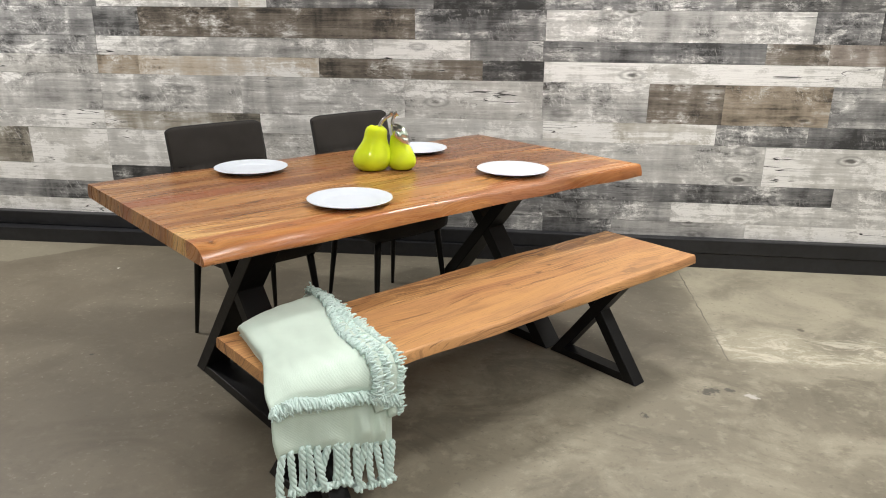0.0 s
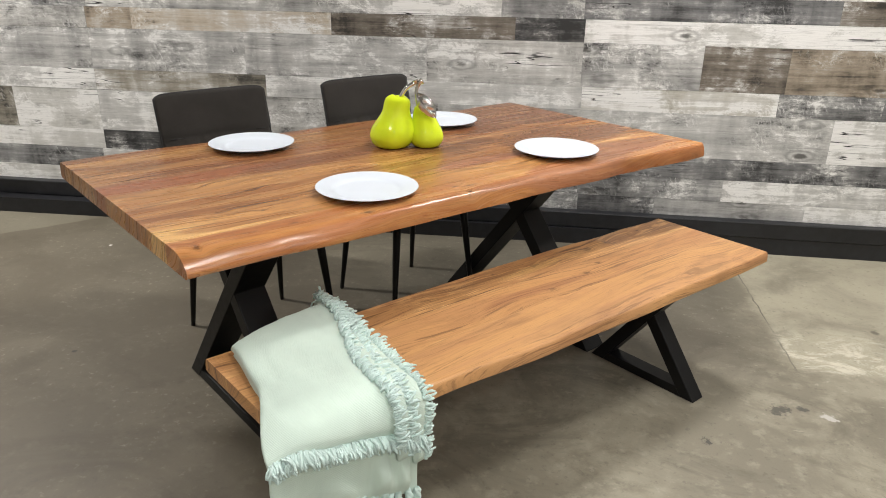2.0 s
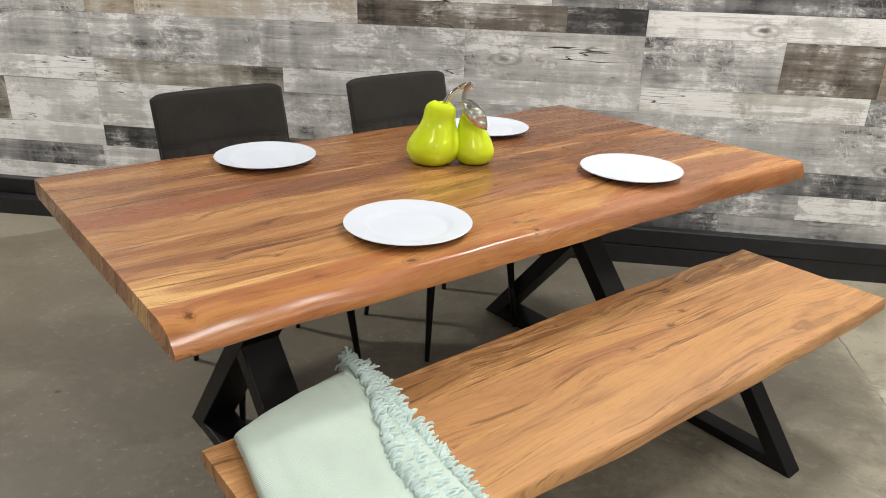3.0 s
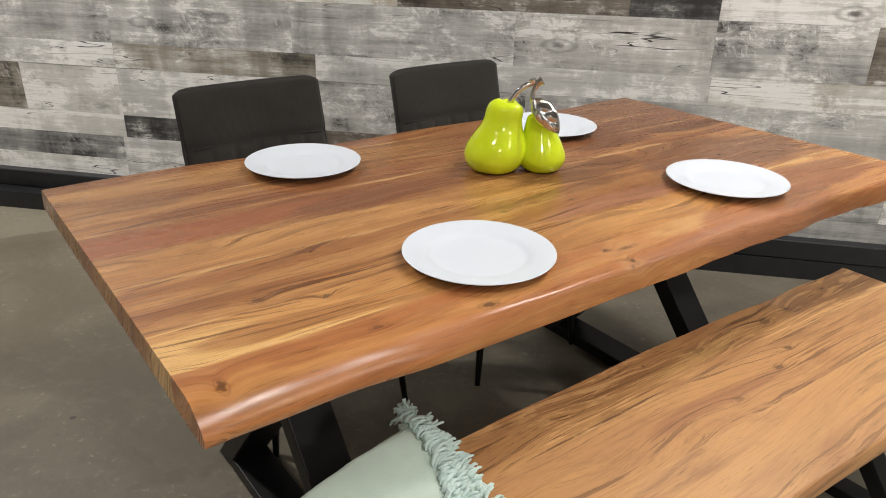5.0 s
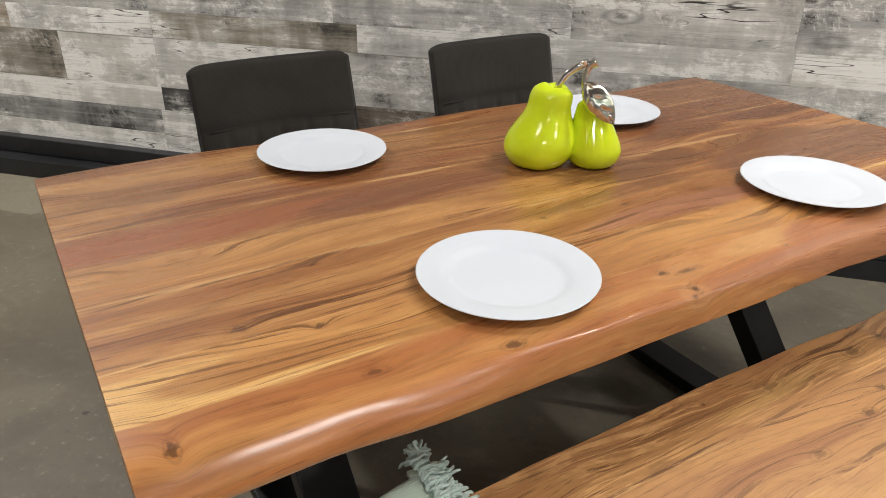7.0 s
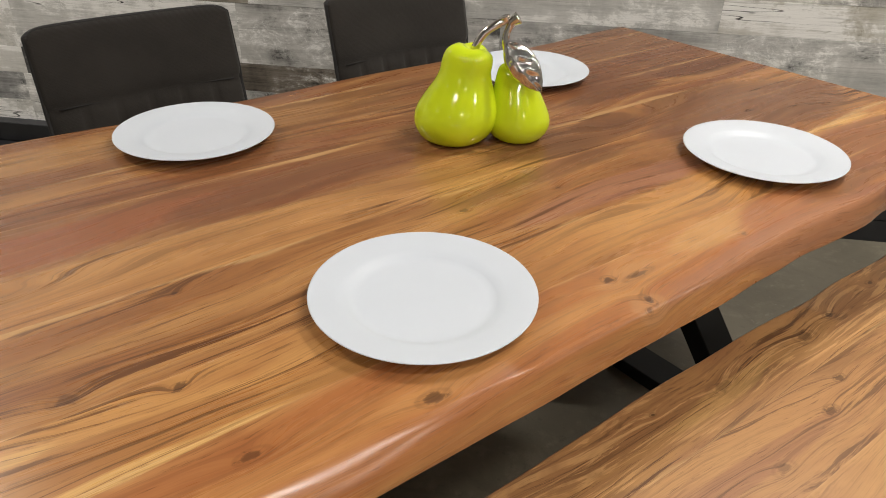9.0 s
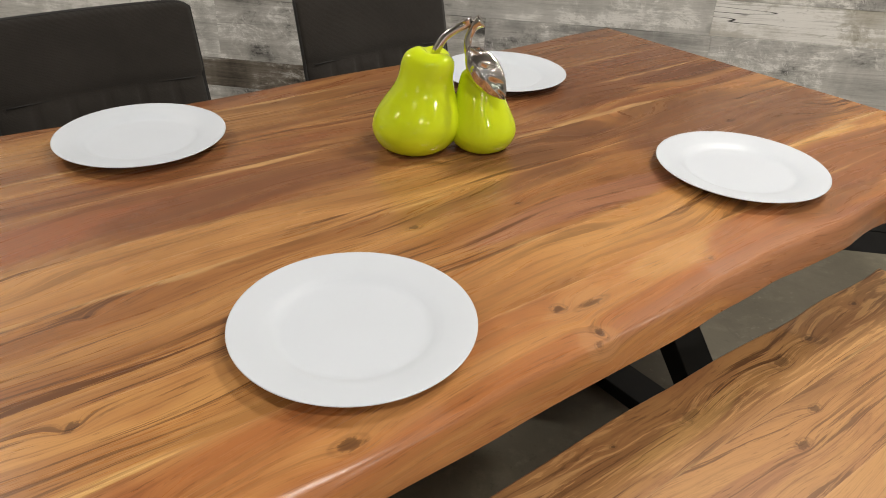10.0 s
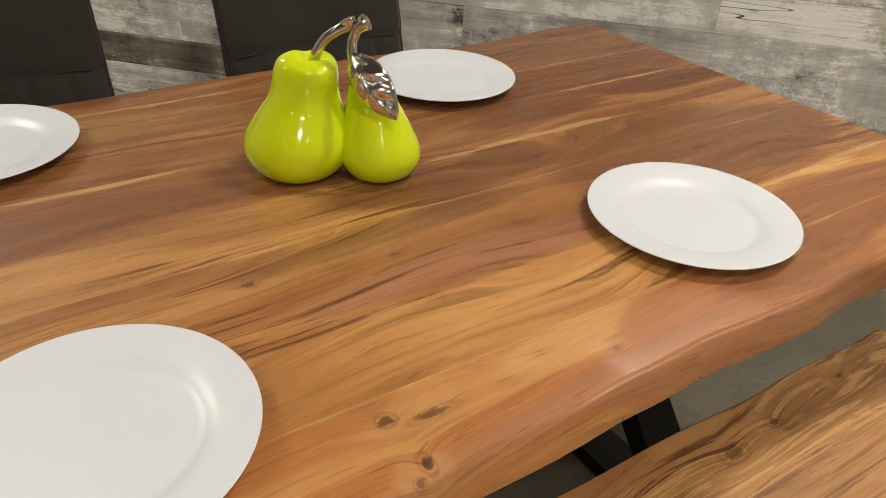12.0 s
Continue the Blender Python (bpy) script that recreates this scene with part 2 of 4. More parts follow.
def barnwood():
    """Printed weathered planks: the object's colour is the plank's tone, its alpha the share of old whitewash."""
    m = Nodes("weathered_plank")
    x, y, z = m.split(m.coords())
    rand = m.info()
    tone = m.info("Color")
    white = m.info("Alpha")
    s = m.math("MULTIPLY", rand, 91.0)
    sx = m.math("ADD", x, s)
    sz = m.math("ADD", z, m.math("MULTIPLY", rand, 17.0))

    def field(fx, fz, detail=4, rough=0.6, bend=0.0, v=None):
        return m.noise(m.join(m.math("MULTIPLY", sx, fx), s, m.math("MULTIPLY", sz if v is None else v, fz)), 1.0, detail, rough, bend)

    cloud = field(1.7, 3.4, 3, 0.55, 0.5)
    smudge = field(9.0, 1.6, 3, 0.6, 0.3)
    streak = field(1.6, 34.0, 5, 0.62, 0.3)
    mottle = field(7.0, 15.0, 10, 0.78, 0.5)
    wear = field(3.0, 5.0, 8, 0.70, 0.5)
    warp = m.math("MULTIPLY_ADD", cloud, 0.02, sz)
    grain = field(2.0, 125.0, 6, 0.75, 0.2, warp)
    fine = field(8.0, 420.0, 3, 0.65, 0.0, warp)
    grit = field(34.0, 88.0, 5, 0.78)
    saw = m.noise(m.join(m.math("ADD", m.math("MULTIPLY", sx, 85.0), m.math("MULTIPLY", sz, 30.0)), s, m.math("MULTIPLY", sz, 26.0)), 1.0, 6, 0.8)

    def sway(total, f, gain):
        return m.math("MULTIPLY_ADD", m.math("SUBTRACT", f, 0.5), gain, total)

    # how much of the whitewash is left: slow clouds and rubbed streaks, broken up where the paint flakes
    flaky = m.step(wear, 0.44, 0.60)
    left = sway(m.math("MULTIPLY_ADD", white, 0.90, 0.11), cloud, 1.45)
    left = sway(sway(left, smudge, 1.0), streak, 0.95)
    left = sway(left, wear, 0.8)
    left = m.math("ADD", left, m.math("MULTIPLY", m.math("SUBTRACT", mottle, 0.5), m.math("MULTIPLY_ADD", flaky, 3.2, 0.5)))
    left = m.math("ADD", left, m.math("MULTIPLY", m.math("SUBTRACT", grit, 0.5), m.math("MULTIPLY_ADD", flaky, 0.9, 0.35)))
    left = sway(left, grain, 0.55)
    dark = m.mix(0.72, tone, (0.018, 0.018, 0.018))
    col = m.mix(m.step(left, 0.02, 0.30), m.mix(0.85, tone, (0.020, 0.020, 0.020)), m.mix(0.35, tone, (0.04, 0.04, 0.04)))
    col = m.mix(m.step(left, 0.22, 0.50), col, m.mix(0.12, tone, (0.46, 0.45, 0.43)))
    col = m.mix(m.step(left, 0.46, 0.74), col, m.mix(0.58, tone, (0.66, 0.65, 0.625)))
    col = m.mix(m.step(left, 0.72, 0.98), col, (0.84, 0.83, 0.81))
    col = m.mix(m.math("MULTIPLY", m.step(grain, 0.54, 0.68), 0.45), col, dark)
    chips = m.math("MULTIPLY", m.step(saw, 0.54, 0.62), m.math("MULTIPLY", flaky, m.step(white, 0.2, 0.5)))
    col = m.mix(m.math("MULTIPLY", chips, 0.75), col, (0.80, 0.79, 0.77))
    nicks = m.math("MULTIPLY", m.step(grit, 0.56, 0.68), flaky)
    col = m.mix(m.math("MULTIPLY", nicks, 0.5), col, (0.035, 0.034, 0.033))
    col = m.mix(m.math("MULTIPLY", m.step(fine, 0.48, 0.78), 0.34), col, dark)
    # knots and thin cracks
    kd = m.voronoi(m.join(m.math("MULTIPLY", sx, 2.3), s, m.math("MULTIPLY", sz, 6.0)), 1.0)
    kd = m.math("MULTIPLY_ADD", m.math("SUBTRACT", mottle, 0.5), 0.16, kd)
    col = m.mix(m.math("MULTIPLY", m.step(m.math("ABSOLUTE", m.math("SUBTRACT", kd, 0.15)), 0.05, 0.0), 0.45), col, dark)
    col = m.mix(m.math("MULTIPLY", m.step(kd, 0.10, 0.04), 0.8), col, (0.045, 0.041, 0.037))
    crack = m.math("ABSOLUTE", m.math("SUBTRACT", field(1.5, 20.0, 2, 0.5, 0.0, warp), 0.5))
    col = m.mix(m.math("MULTIPLY", m.step(crack, 0.007, 0.002), m.step(cloud, 0.54, 0.64)), col, (0.025, 0.024, 0.024))
    m.bump(m.math("ADD", grain, m.math("MULTIPLY", saw, 0.4)), 0.25, 0.001)
    return m.set(color=col, rough=0.5, spec=0.35)


def concrete():
    m = Nodes("worn_concrete")
    p = m.coords()
    x, y, z = m.split(p)
    big = m.noise(p, 0.55, 4, 0.55, 0.3)
    mid = m.noise(p, 2.6, 6, 0.62, 0.6)
    small = m.noise(p, 15.0, 5, 0.65)
    grit = m.noise(p, 160.0, 3, 0.6)
    fleck = m.noise(p, 38.0, 5, 0.7)
    swirl = m.noise(m.join(m.math("MULTIPLY", x, 2.2), m.math("MULTIPLY", y, 3.0), 0.0), 1.0, 7, 0.68, 0.9)
    col = m.mix(m.step(big, 0.35, 0.65), (0.185, 0.166, 0.125), (0.252, 0.228, 0.173))
    col = m.mix(m.math("MULTIPLY", m.step(mid, 0.44, 0.62), 0.75), col, (0.331, 0.302, 0.231))
    col = m.mix(m.math("MULTIPLY", m.step(swirl, 0.48, 0.64), 0.62), col, (0.130, 0.115, 0.084))
    col = m.mix(m.math("MULTIPLY", m.step(small, 0.52, 0.70), 0.5), col, (0.362, 0.334, 0.257))
    wob = m.math("MULTIPLY", m.math("SUBTRACT", mid, 0.5), 0.35)
    # Darker, warmer slab tone to the west, with the weaker light there painted in
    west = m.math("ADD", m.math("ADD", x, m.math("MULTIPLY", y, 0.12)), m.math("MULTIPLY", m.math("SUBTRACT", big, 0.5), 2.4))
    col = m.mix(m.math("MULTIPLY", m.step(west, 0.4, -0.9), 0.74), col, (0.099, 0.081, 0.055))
    # a poured repair beside a crack, with scuffed pale laitance along its edge
    wx = m.math("ADD", x, m.math("MULTIPLY", wob, 0.12))
    wy = m.math("ADD", y, m.math("MULTIPLY", wob, 0.15))
    inside = m.math("MULTIPLY", m.step(wx, 0.95, 1.01), m.step(wy, 2.88, 2.95))
    col = m.mix(m.math("MULTIPLY", inside, m.step(mid, 0.25, 0.6)), col, (0.355, 0.326, 0.246))
    # the old slab behind the table, with the table's shadow painted into its colour
    old = m.math("MULTIPLY", m.math("MULTIPLY", m.step(wx, 0.93, 0.80), m.step(wx, -1.2, -0.2)), m.step(wy, 2.65, 3.15))
    col = m.mix(m.math("MULTIPLY", old, m.math("MULTIPLY_ADD", mid, 0.5, 0.38)), col, (0.085, 0.074, 0.056))
    ex = m.step(m.math("ABSOLUTE", m.math("SUBTRACT", wy, 2.98)), 0.34, 0.05)
    scuff = m.noise(m.join(m.math("MULTIPLY", x, 6.0), m.math("MULTIPLY", y, 10.0), 3.0), 1.0, 7, 0.80, 0.7)
    col = m.mix(m.math("MULTIPLY", m.math("MULTIPLY", m.math("MULTIPLY", ex, inside), m.step(scuff, 0.45, 0.60)), 0.9), col, (0.583, 0.550, 0.448))
    col = m.mix(m.math("MULTIPLY", m.math("MULTIPLY", m.step(scuff, 0.62, 0.72), m.step(x, 0.4, 1.2)), 0.6), col, (0.552, 0.520, 0.413))
    line = m.math("ABSOLUTE", m.math("SUBTRACT", m.math("MULTIPLY_ADD", m.math("SUBTRACT", small, 0.5), 0.022, x), 0.99))
    crack = m.math("MULTIPLY", m.math("MULTIPLY", m.step(line, 0.005, 0.001), m.step(y, 2.90, 2.94)), m.step(mid, 0.36, 0.56))
    col = m.mix(m.math("MULTIPLY", crack, 0.7), col, (0.039, 0.035, 0.027))
    side = m.math("MULTIPLY", m.step(m.math("ABSOLUTE", m.math("SUBTRACT", wx, 0.88)), 0.14, 0.02), m.step(wy, 2.75, 3.1))
    col = m.mix(m.math("MULTIPLY", side, 0.45), col, (0.134, 0.120, 0.089))
    # the pale slab edge in the far corner
    slab = m.math("MULTIPLY", m.step(m.math("SUBTRACT", m.math("MULTIPLY_ADD", wob, 0.3, y), m.math("MULTIPLY", m.math("MAXIMUM", m.math("ADD", x, 2.75), 0.0), 0.9)), 3.62, 3.64), m.step(x, -2.3, -2.5))
    col = m.mix(m.math("MULTIPLY", slab, 0.3), col, (0.347, 0.326, 0.249))
    col = m.mix(m.math("MULTIPLY", m.step(fleck, 0.56, 0.70), m.math("MULTIPLY", m.step(mid, 0.40, 0.60), 0.35)), col, (0.453, 0.416, 0.339))
    col = m.mix(m.math("MULTIPLY", m.step(fleck, 0.44, 0.32), 0.35), col, (0.089, 0.079, 0.061))
    pits = m.voronoi(p, 1.9)
    col = m.mix(m.math("MULTIPLY", m.step(m.math("MULTIPLY_ADD", m.math("SUBTRACT", small, 0.5), 0.06, pits), 0.045, 0.02), 0.7), col, (0.055, 0.049, 0.037))
    col = m.mix(m.math("MULTIPLY", m.step(grit, 0.55, 0.8), 0.2), col, (0.079, 0.070, 0.053))
    for sx, sy, r, tint in ((-2.082, 3.617, 0.012, 0.8), (1.009, 2.628, 0.026, 0.55), (0.852, 2.645, 0.040, 0.05), (0.58, 2.432, 0.020, 0.04), (-1.62, 2.62, 0.010, 0.04), (0.93, 2.66, 0.016, 0.06)):
        dx = m.math("SUBTRACT", m.math("MULTIPLY_ADD", m.math("SUBTRACT", small, 0.5), r * 4.5, x), sx)
        dy = m.math("SUBTRACT", m.math("MULTIPLY_ADD", m.math("SUBTRACT", fleck, 0.5), r * 4.5, y), sy)
        d = m.math("SQRT", m.math("MULTIPLY_ADD", dx, dx, m.math("MULTIPLY", dy, dy)))
        col = m.mix(m.math("MULTIPLY", m.step(d, r, r * 0.5), 0.75), col, (tint, tint * 0.95, tint * 0.9))
    m.bump(m.math("ADD", m.math("MULTIPLY", small, 0.7), m.math("MULTIPLY", grit, 0.25)), 0.25, 0.003)
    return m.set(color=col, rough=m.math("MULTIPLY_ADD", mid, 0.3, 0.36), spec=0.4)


def plain(name, col, rough=0.5, metal=0.0, var=0.25, scale=30.0, bump=0.0, spec=0.5, dist=0.001):
    m = Nodes(name)
    p = m.coords()
    a = m.noise(p, scale, 5, 0.6)
    b = m.noise(p, scale * 0.12, 3)
    f = m.math("MULTIPLY", m.math("ADD", a, b), 0.5)
    c = m.mix(m.step(f, 0.3, 0.7), tuple(v * (1 - var) for v in col), tuple(min(v * (1 + var), 1.0) for v in col))
    if bump:
        m.bump(a, bump, dist)
    return m.set(color=c, rough=m.math("MULTIPLY_ADD", b, 0.15, max(rough - 0.07, 0.02)), metal=metal, spec=spec)


def cloth(name, col, weave, var=0.12, bump=0.5):
    """Woven cloth; weave is threads per metre."""
    m = Nodes(name)
    p = m.coords()
    x, y, z = m.split(p)
    a = m.noise(p, weave, 2, 0.7)
    rib = m.math("SINE", m.math("MULTIPLY", m.math("ADD", y, m.math("MULTIPLY", z, 0.9)), weave * 2.2))
    big = m.noise(p, 9.0, 4)
    c = m.mix(m.step(big, 0.3, 0.7), tuple(v * (1 - var) for v in col), tuple(v * (1 + var * 0.6) for v in col))
    c = m.mix(m.math("MULTIPLY", m.step(a, 0.45, 0.75), 0.25), c, tuple(v * 0.6 for v in col))
    m.bump(m.math("ADD", a, m.math("MULTIPLY", rib, 0.35)), bump, 0.0012)
    return m.set(color=c, rough=0.92, spec=0.2, sheen=0.15)


TABLE_KNOTS = [(-0.456, -0.449, 0.0133, 0.0078, 0.72), (-0.637, -0.406, 0.0125, 0.0055, 0.64), (-0.139, -0.412, 0.0070, 0.0062, 0.78), (-0.098, -0.428, 0.0170, 0.0040, 0.70),
               (-0.134, -0.474, 0.0050, 0.0085, 0.80), (-0.149, -0.486, 0.0045, 0.0030, 0.60), (-0.70, -0.300, 0.1000, 0.0200, 0.0), (-0.76, 0.006, 0.0500, 0.0120, 0.0), (-0.751, -0.226, 0.0109, 0.0078, 0.56), (-0.655, -0.276, 0.0070, 0.0047, 0.72), (-0.596, -0.109, 0.0055, 0.0031, 0.72),
               (0.007, -0.185, 0.0062, 0.0039, 0.72), (-0.167, -0.156, 0.0078, 0.0039, 0.72), (0.318, -0.062, 0.0390, 0.0172, 0.20), (0.388, -0.48, 0.0172, 0.0094, 0.24),
               (-0.884, -0.414, 0.0055, 0.0125, 0.72), (-0.738, 0.273, 0.0265, 0.0062, 0.44), (0.116, -0.452, 0.0055, 0.0039, 0.64), (0.60, -0.172, 0.0109, 0.0055, 0.56)]
BENCH_KNOTS = [(0.412, 0.144, 0.0172, 0.0109, 0.56), (0.516, 0.150, 0.0109, 0.0070, 0.64), (0.696, 0.153, 0.0078, 0.0047, 0.64), (0.26, 0.02, 0.0125, 0.0070, 0.64),
               (0.085, 0.004, 0.0156, 0.0078, 0.40), (0.35, 0.05, 0.0094, 0.0055, 0.64), (0.17, 0.16, 0.0234, 0.0094, 0.40), (0.02, 0.19, 0.0047, 0.0031, 0.72)]
PALE, HONEY, RED, UMBER, MAUVE = (0.70, 0.42, 0.155), (0.56, 0.295, 0.110), (0.300, 0.098, 0.040), (0.115, 0.044, 0.020), (0.330, 0.140, 0.082)
TABLE_PATCHES = [(-0.925, -0.293, 0.130, 0.040, PALE, 0.80), (-0.745, -0.296, 0.140, 0.026, (0.38, 0.165, 0.055), 0.65), (-0.72, 0.105, 0.30, 0.045, RED, 0.65), (-0.80, 0.010, 0.09, 0.016, (0.33, 0.15, 0.05), 0.55),
                 (0.78, 0.075, 0.16, 0.045, UMBER, 0.70), (0.46, 0.060, 0.14, 0.035, UMBER, 0.55), (0.31, -0.035, 0.09, 0.026, UMBER, 0.50), (0.56, -0.050, 0.18, 0.026, UMBER, 0.50),
                 (0.66, 0.26, 0.40, 0.19, (0.175, 0.068, 0.033), 0.60), (0.62, -0.16, 0.30, 0.10, (0.17, 0.070, 0.034), 0.70), (0.20, -0.06, 0.20, 0.05, (0.16, 0.066, 0.031), 0.60), (0.66, -0.40, 0.24, 0.06, (0.25, 0.092, 0.042), 0.65), (-0.30, 0.06, 0.22, 0.045, (0.19, 0.075, 0.034), 0.60), (0.094, -0.250, 0.24, 0.026, MAUVE, 0.60), (0.05, -0.150, 0.22, 0.020, (0.18, 0.072, 0.032), 0.50),
                 (0.10, -0.415, 0.095, 0.028, HONEY, 0.75), (0.235, -0.440, 0.090, 0.030, (0.36, 0.135, 0.057), 0.65), (0.22, -0.498, 0.30, 0.022, MAUVE, 0.50), (0.42, -0.465, 0.13, 0.018, (0.20, 0.078, 0.042), 0.50),
                 (-0.115, -0.415, 0.048, 0.018, (0.50, 0.25, 0.100), 0.55), (-0.142, -0.478, 0.024, 0.019, (0.50, 0.245, 0.105), 0.60), (-0.80, -0.336, 0.22, 0.012, PALE, 0.65), (-0.87, -0.256, 0.09, 0.010, PALE, 0.5), (0.68, -0.315, 0.13, 0.010, PALE, 0.55), (-0.40, 0.20, 0.32, 0.030, (0.27, 0.105, 0.045), 0.45)]
BENCH_PATCHES = [(0.455, 0.150, 0.022, 0.012, (0.20, 0.095, 0.042), 0.6), (0.36, 0.168, 0.030, 0.010, (0.20, 0.095, 0.042), 0.6), (0.53, 0.135, 0.018, 0.010, (0.22, 0.105, 0.045), 0.6), (0.24, 0.140, 0.035, 0.008, (0.24, 0.115, 0.05), 0.55),
                 (0.40, 0.150, 0.110, 0.035, HONEY, 0.55), (0.15, 0.155, 0.120, 0.024, PALE, 0.45), (0.62, 0.150, 0.10, 0.030, (0.42, 0.20, 0.080), 0.50), (-0.05, 0.185, 0.16, 0.014, (0.36, 0.175, 0.072), 0.50),
                 (0.05, 0.020, 0.20, 0.022, (0.36, 0.155, 0.075), 0.50), (0.30, -0.12, 0.30, 0.05, HONEY, 0.45)]
SKEW, BENCH_SKEW = 0.040, 0.045          # the boards run slightly askew to the ends
SEAMS = [-0.388, -0.282, -0.104, 0.006, 0.150, 0.268, 0.408]
BSEAMS = [-0.04, 0.100]
M_TABLE = acacia("oiled_acacia_top", TABLE_KNOTS, TABLE_PATCHES, SKEW, SEAMS)
M_BENCH = acacia("oiled_acacia_seat", BENCH_KNOTS, BENCH_PATCHES, BENCH_SKEW, BSEAMS, 0.34)
M_PLANK = barnwood()
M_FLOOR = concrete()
M_BLACK = plain("black_powder_coat", (0.0035, 0.0035, 0.004), 0.46, var=0.2, scale=300, bump=0.08, spec=0.3)
M_LEG = plain("black_tapered_metal", (0.005, 0.005, 0.005), 0.36, var=0.2, scale=200, spec=0.3)
M_SKIRT = plain("charcoal_painted_board", (0.0115, 0.012, 0.0145), 0.45, var=0.45, scale=25, bump=0.15)
M_GAP = plain("dark_backing", (0.03, 0.029, 0.028), 0.9, var=0.2)
M_WALL = plain("grey_painted_wall", (0.42, 0.41, 0.39), 0.8, var=0.06, scale=20, bump=0.1)
M_CEIL = plain("grey_ceiling_board", (0.22, 0.215, 0.21), 0.9, var=0.05, scale=20, bump=0.1)
M_CHAIR = cloth("charcoal_chair_cloth", (0.030, 0.0265, 0.0235), 900.0, 0.15, 0.3)
M_PIPE = plain("black_piping", (0.014, 0.013, 0.013), 0.7, var=0.2, scale=200)
M_PLATE = plain("white_glazed_porcelain", (0.622, 0.668, 0.735), 0.36, var=0.015, scale=12)
M_PEAR = plain("lime_green_glaze", (0.60, 0.73, 0.022), 0.07, var=0.06, scale=14)
M_CHROME = plain("silver_plating", (0.66, 0.63, 0.60), 0.07, metal=1.0, var=0.06, scale=60)
M_THROW = cloth("mint_woven_cotton", (0.60, 0.72, 0.635), 700.0, 0.06, 0.6)
M_FRINGE = cloth("mint_cotton_yarn", (0.73, 0.90, 0.855), 1500.0, 0.12, 0.8)
M_LAMP = plain("white_lamp_housing", (0.75, 0.75, 0.75), 0.4, var=0.03)
M_PAPER = plain("crumpled_white_plastic", (0.75, 0.75, 0.74), 0.35, var=0.05, scale=20)


def glow():
    m = Nodes("lamp_diffuser")
    m.bsdf.inputs["Emission Color"].default_value = (1.0, 0.96, 0.90, 1)
    m.bsdf.inputs["Emission Strength"].default_value = 6.0
    return m.set(color=(0.8, 0.8, 0.8), rough=0.5)


M_GLOW = glow()

# ---- room ----
X0, X1, Y0, Y1 = -5.0, 5.4, -3.2, 4.125
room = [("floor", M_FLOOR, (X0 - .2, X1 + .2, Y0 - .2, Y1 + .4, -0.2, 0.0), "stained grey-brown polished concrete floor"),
        ("ceiling", M_CEIL, (X0 - .2, X1 + .2, Y0 - .2, Y1 + .4, CEIL, CEIL + 0.15), "plain grey ceiling"),
        ("wall_north", M_GAP, (X0, X1, Y1 + 0.016, Y1 + 0.2, 0.0, CEIL), "wall clad in weathered grey barn planks"),
        ("wall_south", M_WALL, (X0, X1, Y0 - 0.2, Y0, 0.0, CEIL), "plain grey painted wall"),
        ("wall_west", M_WALL, (X0 - 0.2, X0, Y0 - .2, Y1 + .2, 0.0, CEIL), "plain grey painted wall"),
        ("wall_east", M_WALL, (X1, X1 + 0.2, Y0 - .2, Y1 + .2, 0.0, CEIL), "plain grey painted wall")]
setting = {}
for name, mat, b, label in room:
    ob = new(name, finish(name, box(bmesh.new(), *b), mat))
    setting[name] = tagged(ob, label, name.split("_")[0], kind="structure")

# two stacked charcoal boards along the foot of the clad wall
base = thing("baseboard", "charcoal painted double baseboard along the plank wall", "baseboard", kind="structure")
bm = box(bmesh.new(), X0, X1, Y1 - 0.045, Y1 + 0.016, 0.0, 0.083)
bmesh.ops.bisect_plane(bm, geom=bm.verts[:] + bm.edges[:] + bm.faces[:], plane_co=(1.0, 0, 0), plane_no=(1, 0, 0))
for v in bm.verts:          # the lower board stands off the wall towards the west
    if v.co.y < Y1:
        v.co.y -= 0.021 * max(0.0, 1.0 - v.co.x)
part("board", bm, M_SKIRT, base)
part("board", box(bmesh.new(), X0, X1, Y1 - 0.050, Y1 + 0.016, 0.085, 0.166, 0.005), M_SKIRT, base)

# ceiling lamps
lamp = thing("ceiling_light", "white ceiling light with a glowing diffuser", "ceiling light", pose(LAMPS[0][0], LAMPS[0][1], CEIL), "ceiling lights")
part("housing", box(bmesh.new(), -0.33, 0.33, -0.10, 0.10, -0.07, 0.0, 0.01), M_LAMP, lamp)
part("diffuser", box(bmesh.new(), -0.30, 0.30, -0.075, 0.075, -0.076, -0.071), M_GLOW, lamp)
for i, (lx, ly, watts) in enumerate(LAMPS):
    if i:
        copy_thing(lamp, pose(lx, ly, CEIL))
    data = bpy.data.lights.new("ceiling_lamp", "AREA")
    data.shape, data.size, data.size_y, data.energy, data.color = "RECTANGLE", 0.60, 0.15, watts, (1.0, 0.975, 0.94)
    new("ceiling_lamp", data).matrix_basis = pose(lx, ly, CEIL - 0.085)

# ---- the table ----
AXIS = 48.0
U, V = Vector((math.cos(radians(AXIS)), math.sin(radians(AXIS)), 0)), Vector((-math.sin(radians(AXIS)), math.cos(radians(AXIS)), 0))


def place(u, v, z=0.0, turn=0.0):
    p = U * u + V * v
    return pose(p.x, p.y, z, 0, 0, AXIS + turn)


TU, TV, TZ = 1.815, 2.205, 0.76          # the middle of the top
table = thing("dining_table", "live-edge acacia dining table with black metal X legs on concrete", "dining table", place(TU, TV))


def along(rows, x):
    """A smooth value at x between (x, value) pairs."""
    for (a, ya), (c, yc) in zip(rows, rows[1:]):
        if x <= c:
            return ya + (yc - ya) * smoothstep(a, c, x)
    return rows[-1][1]


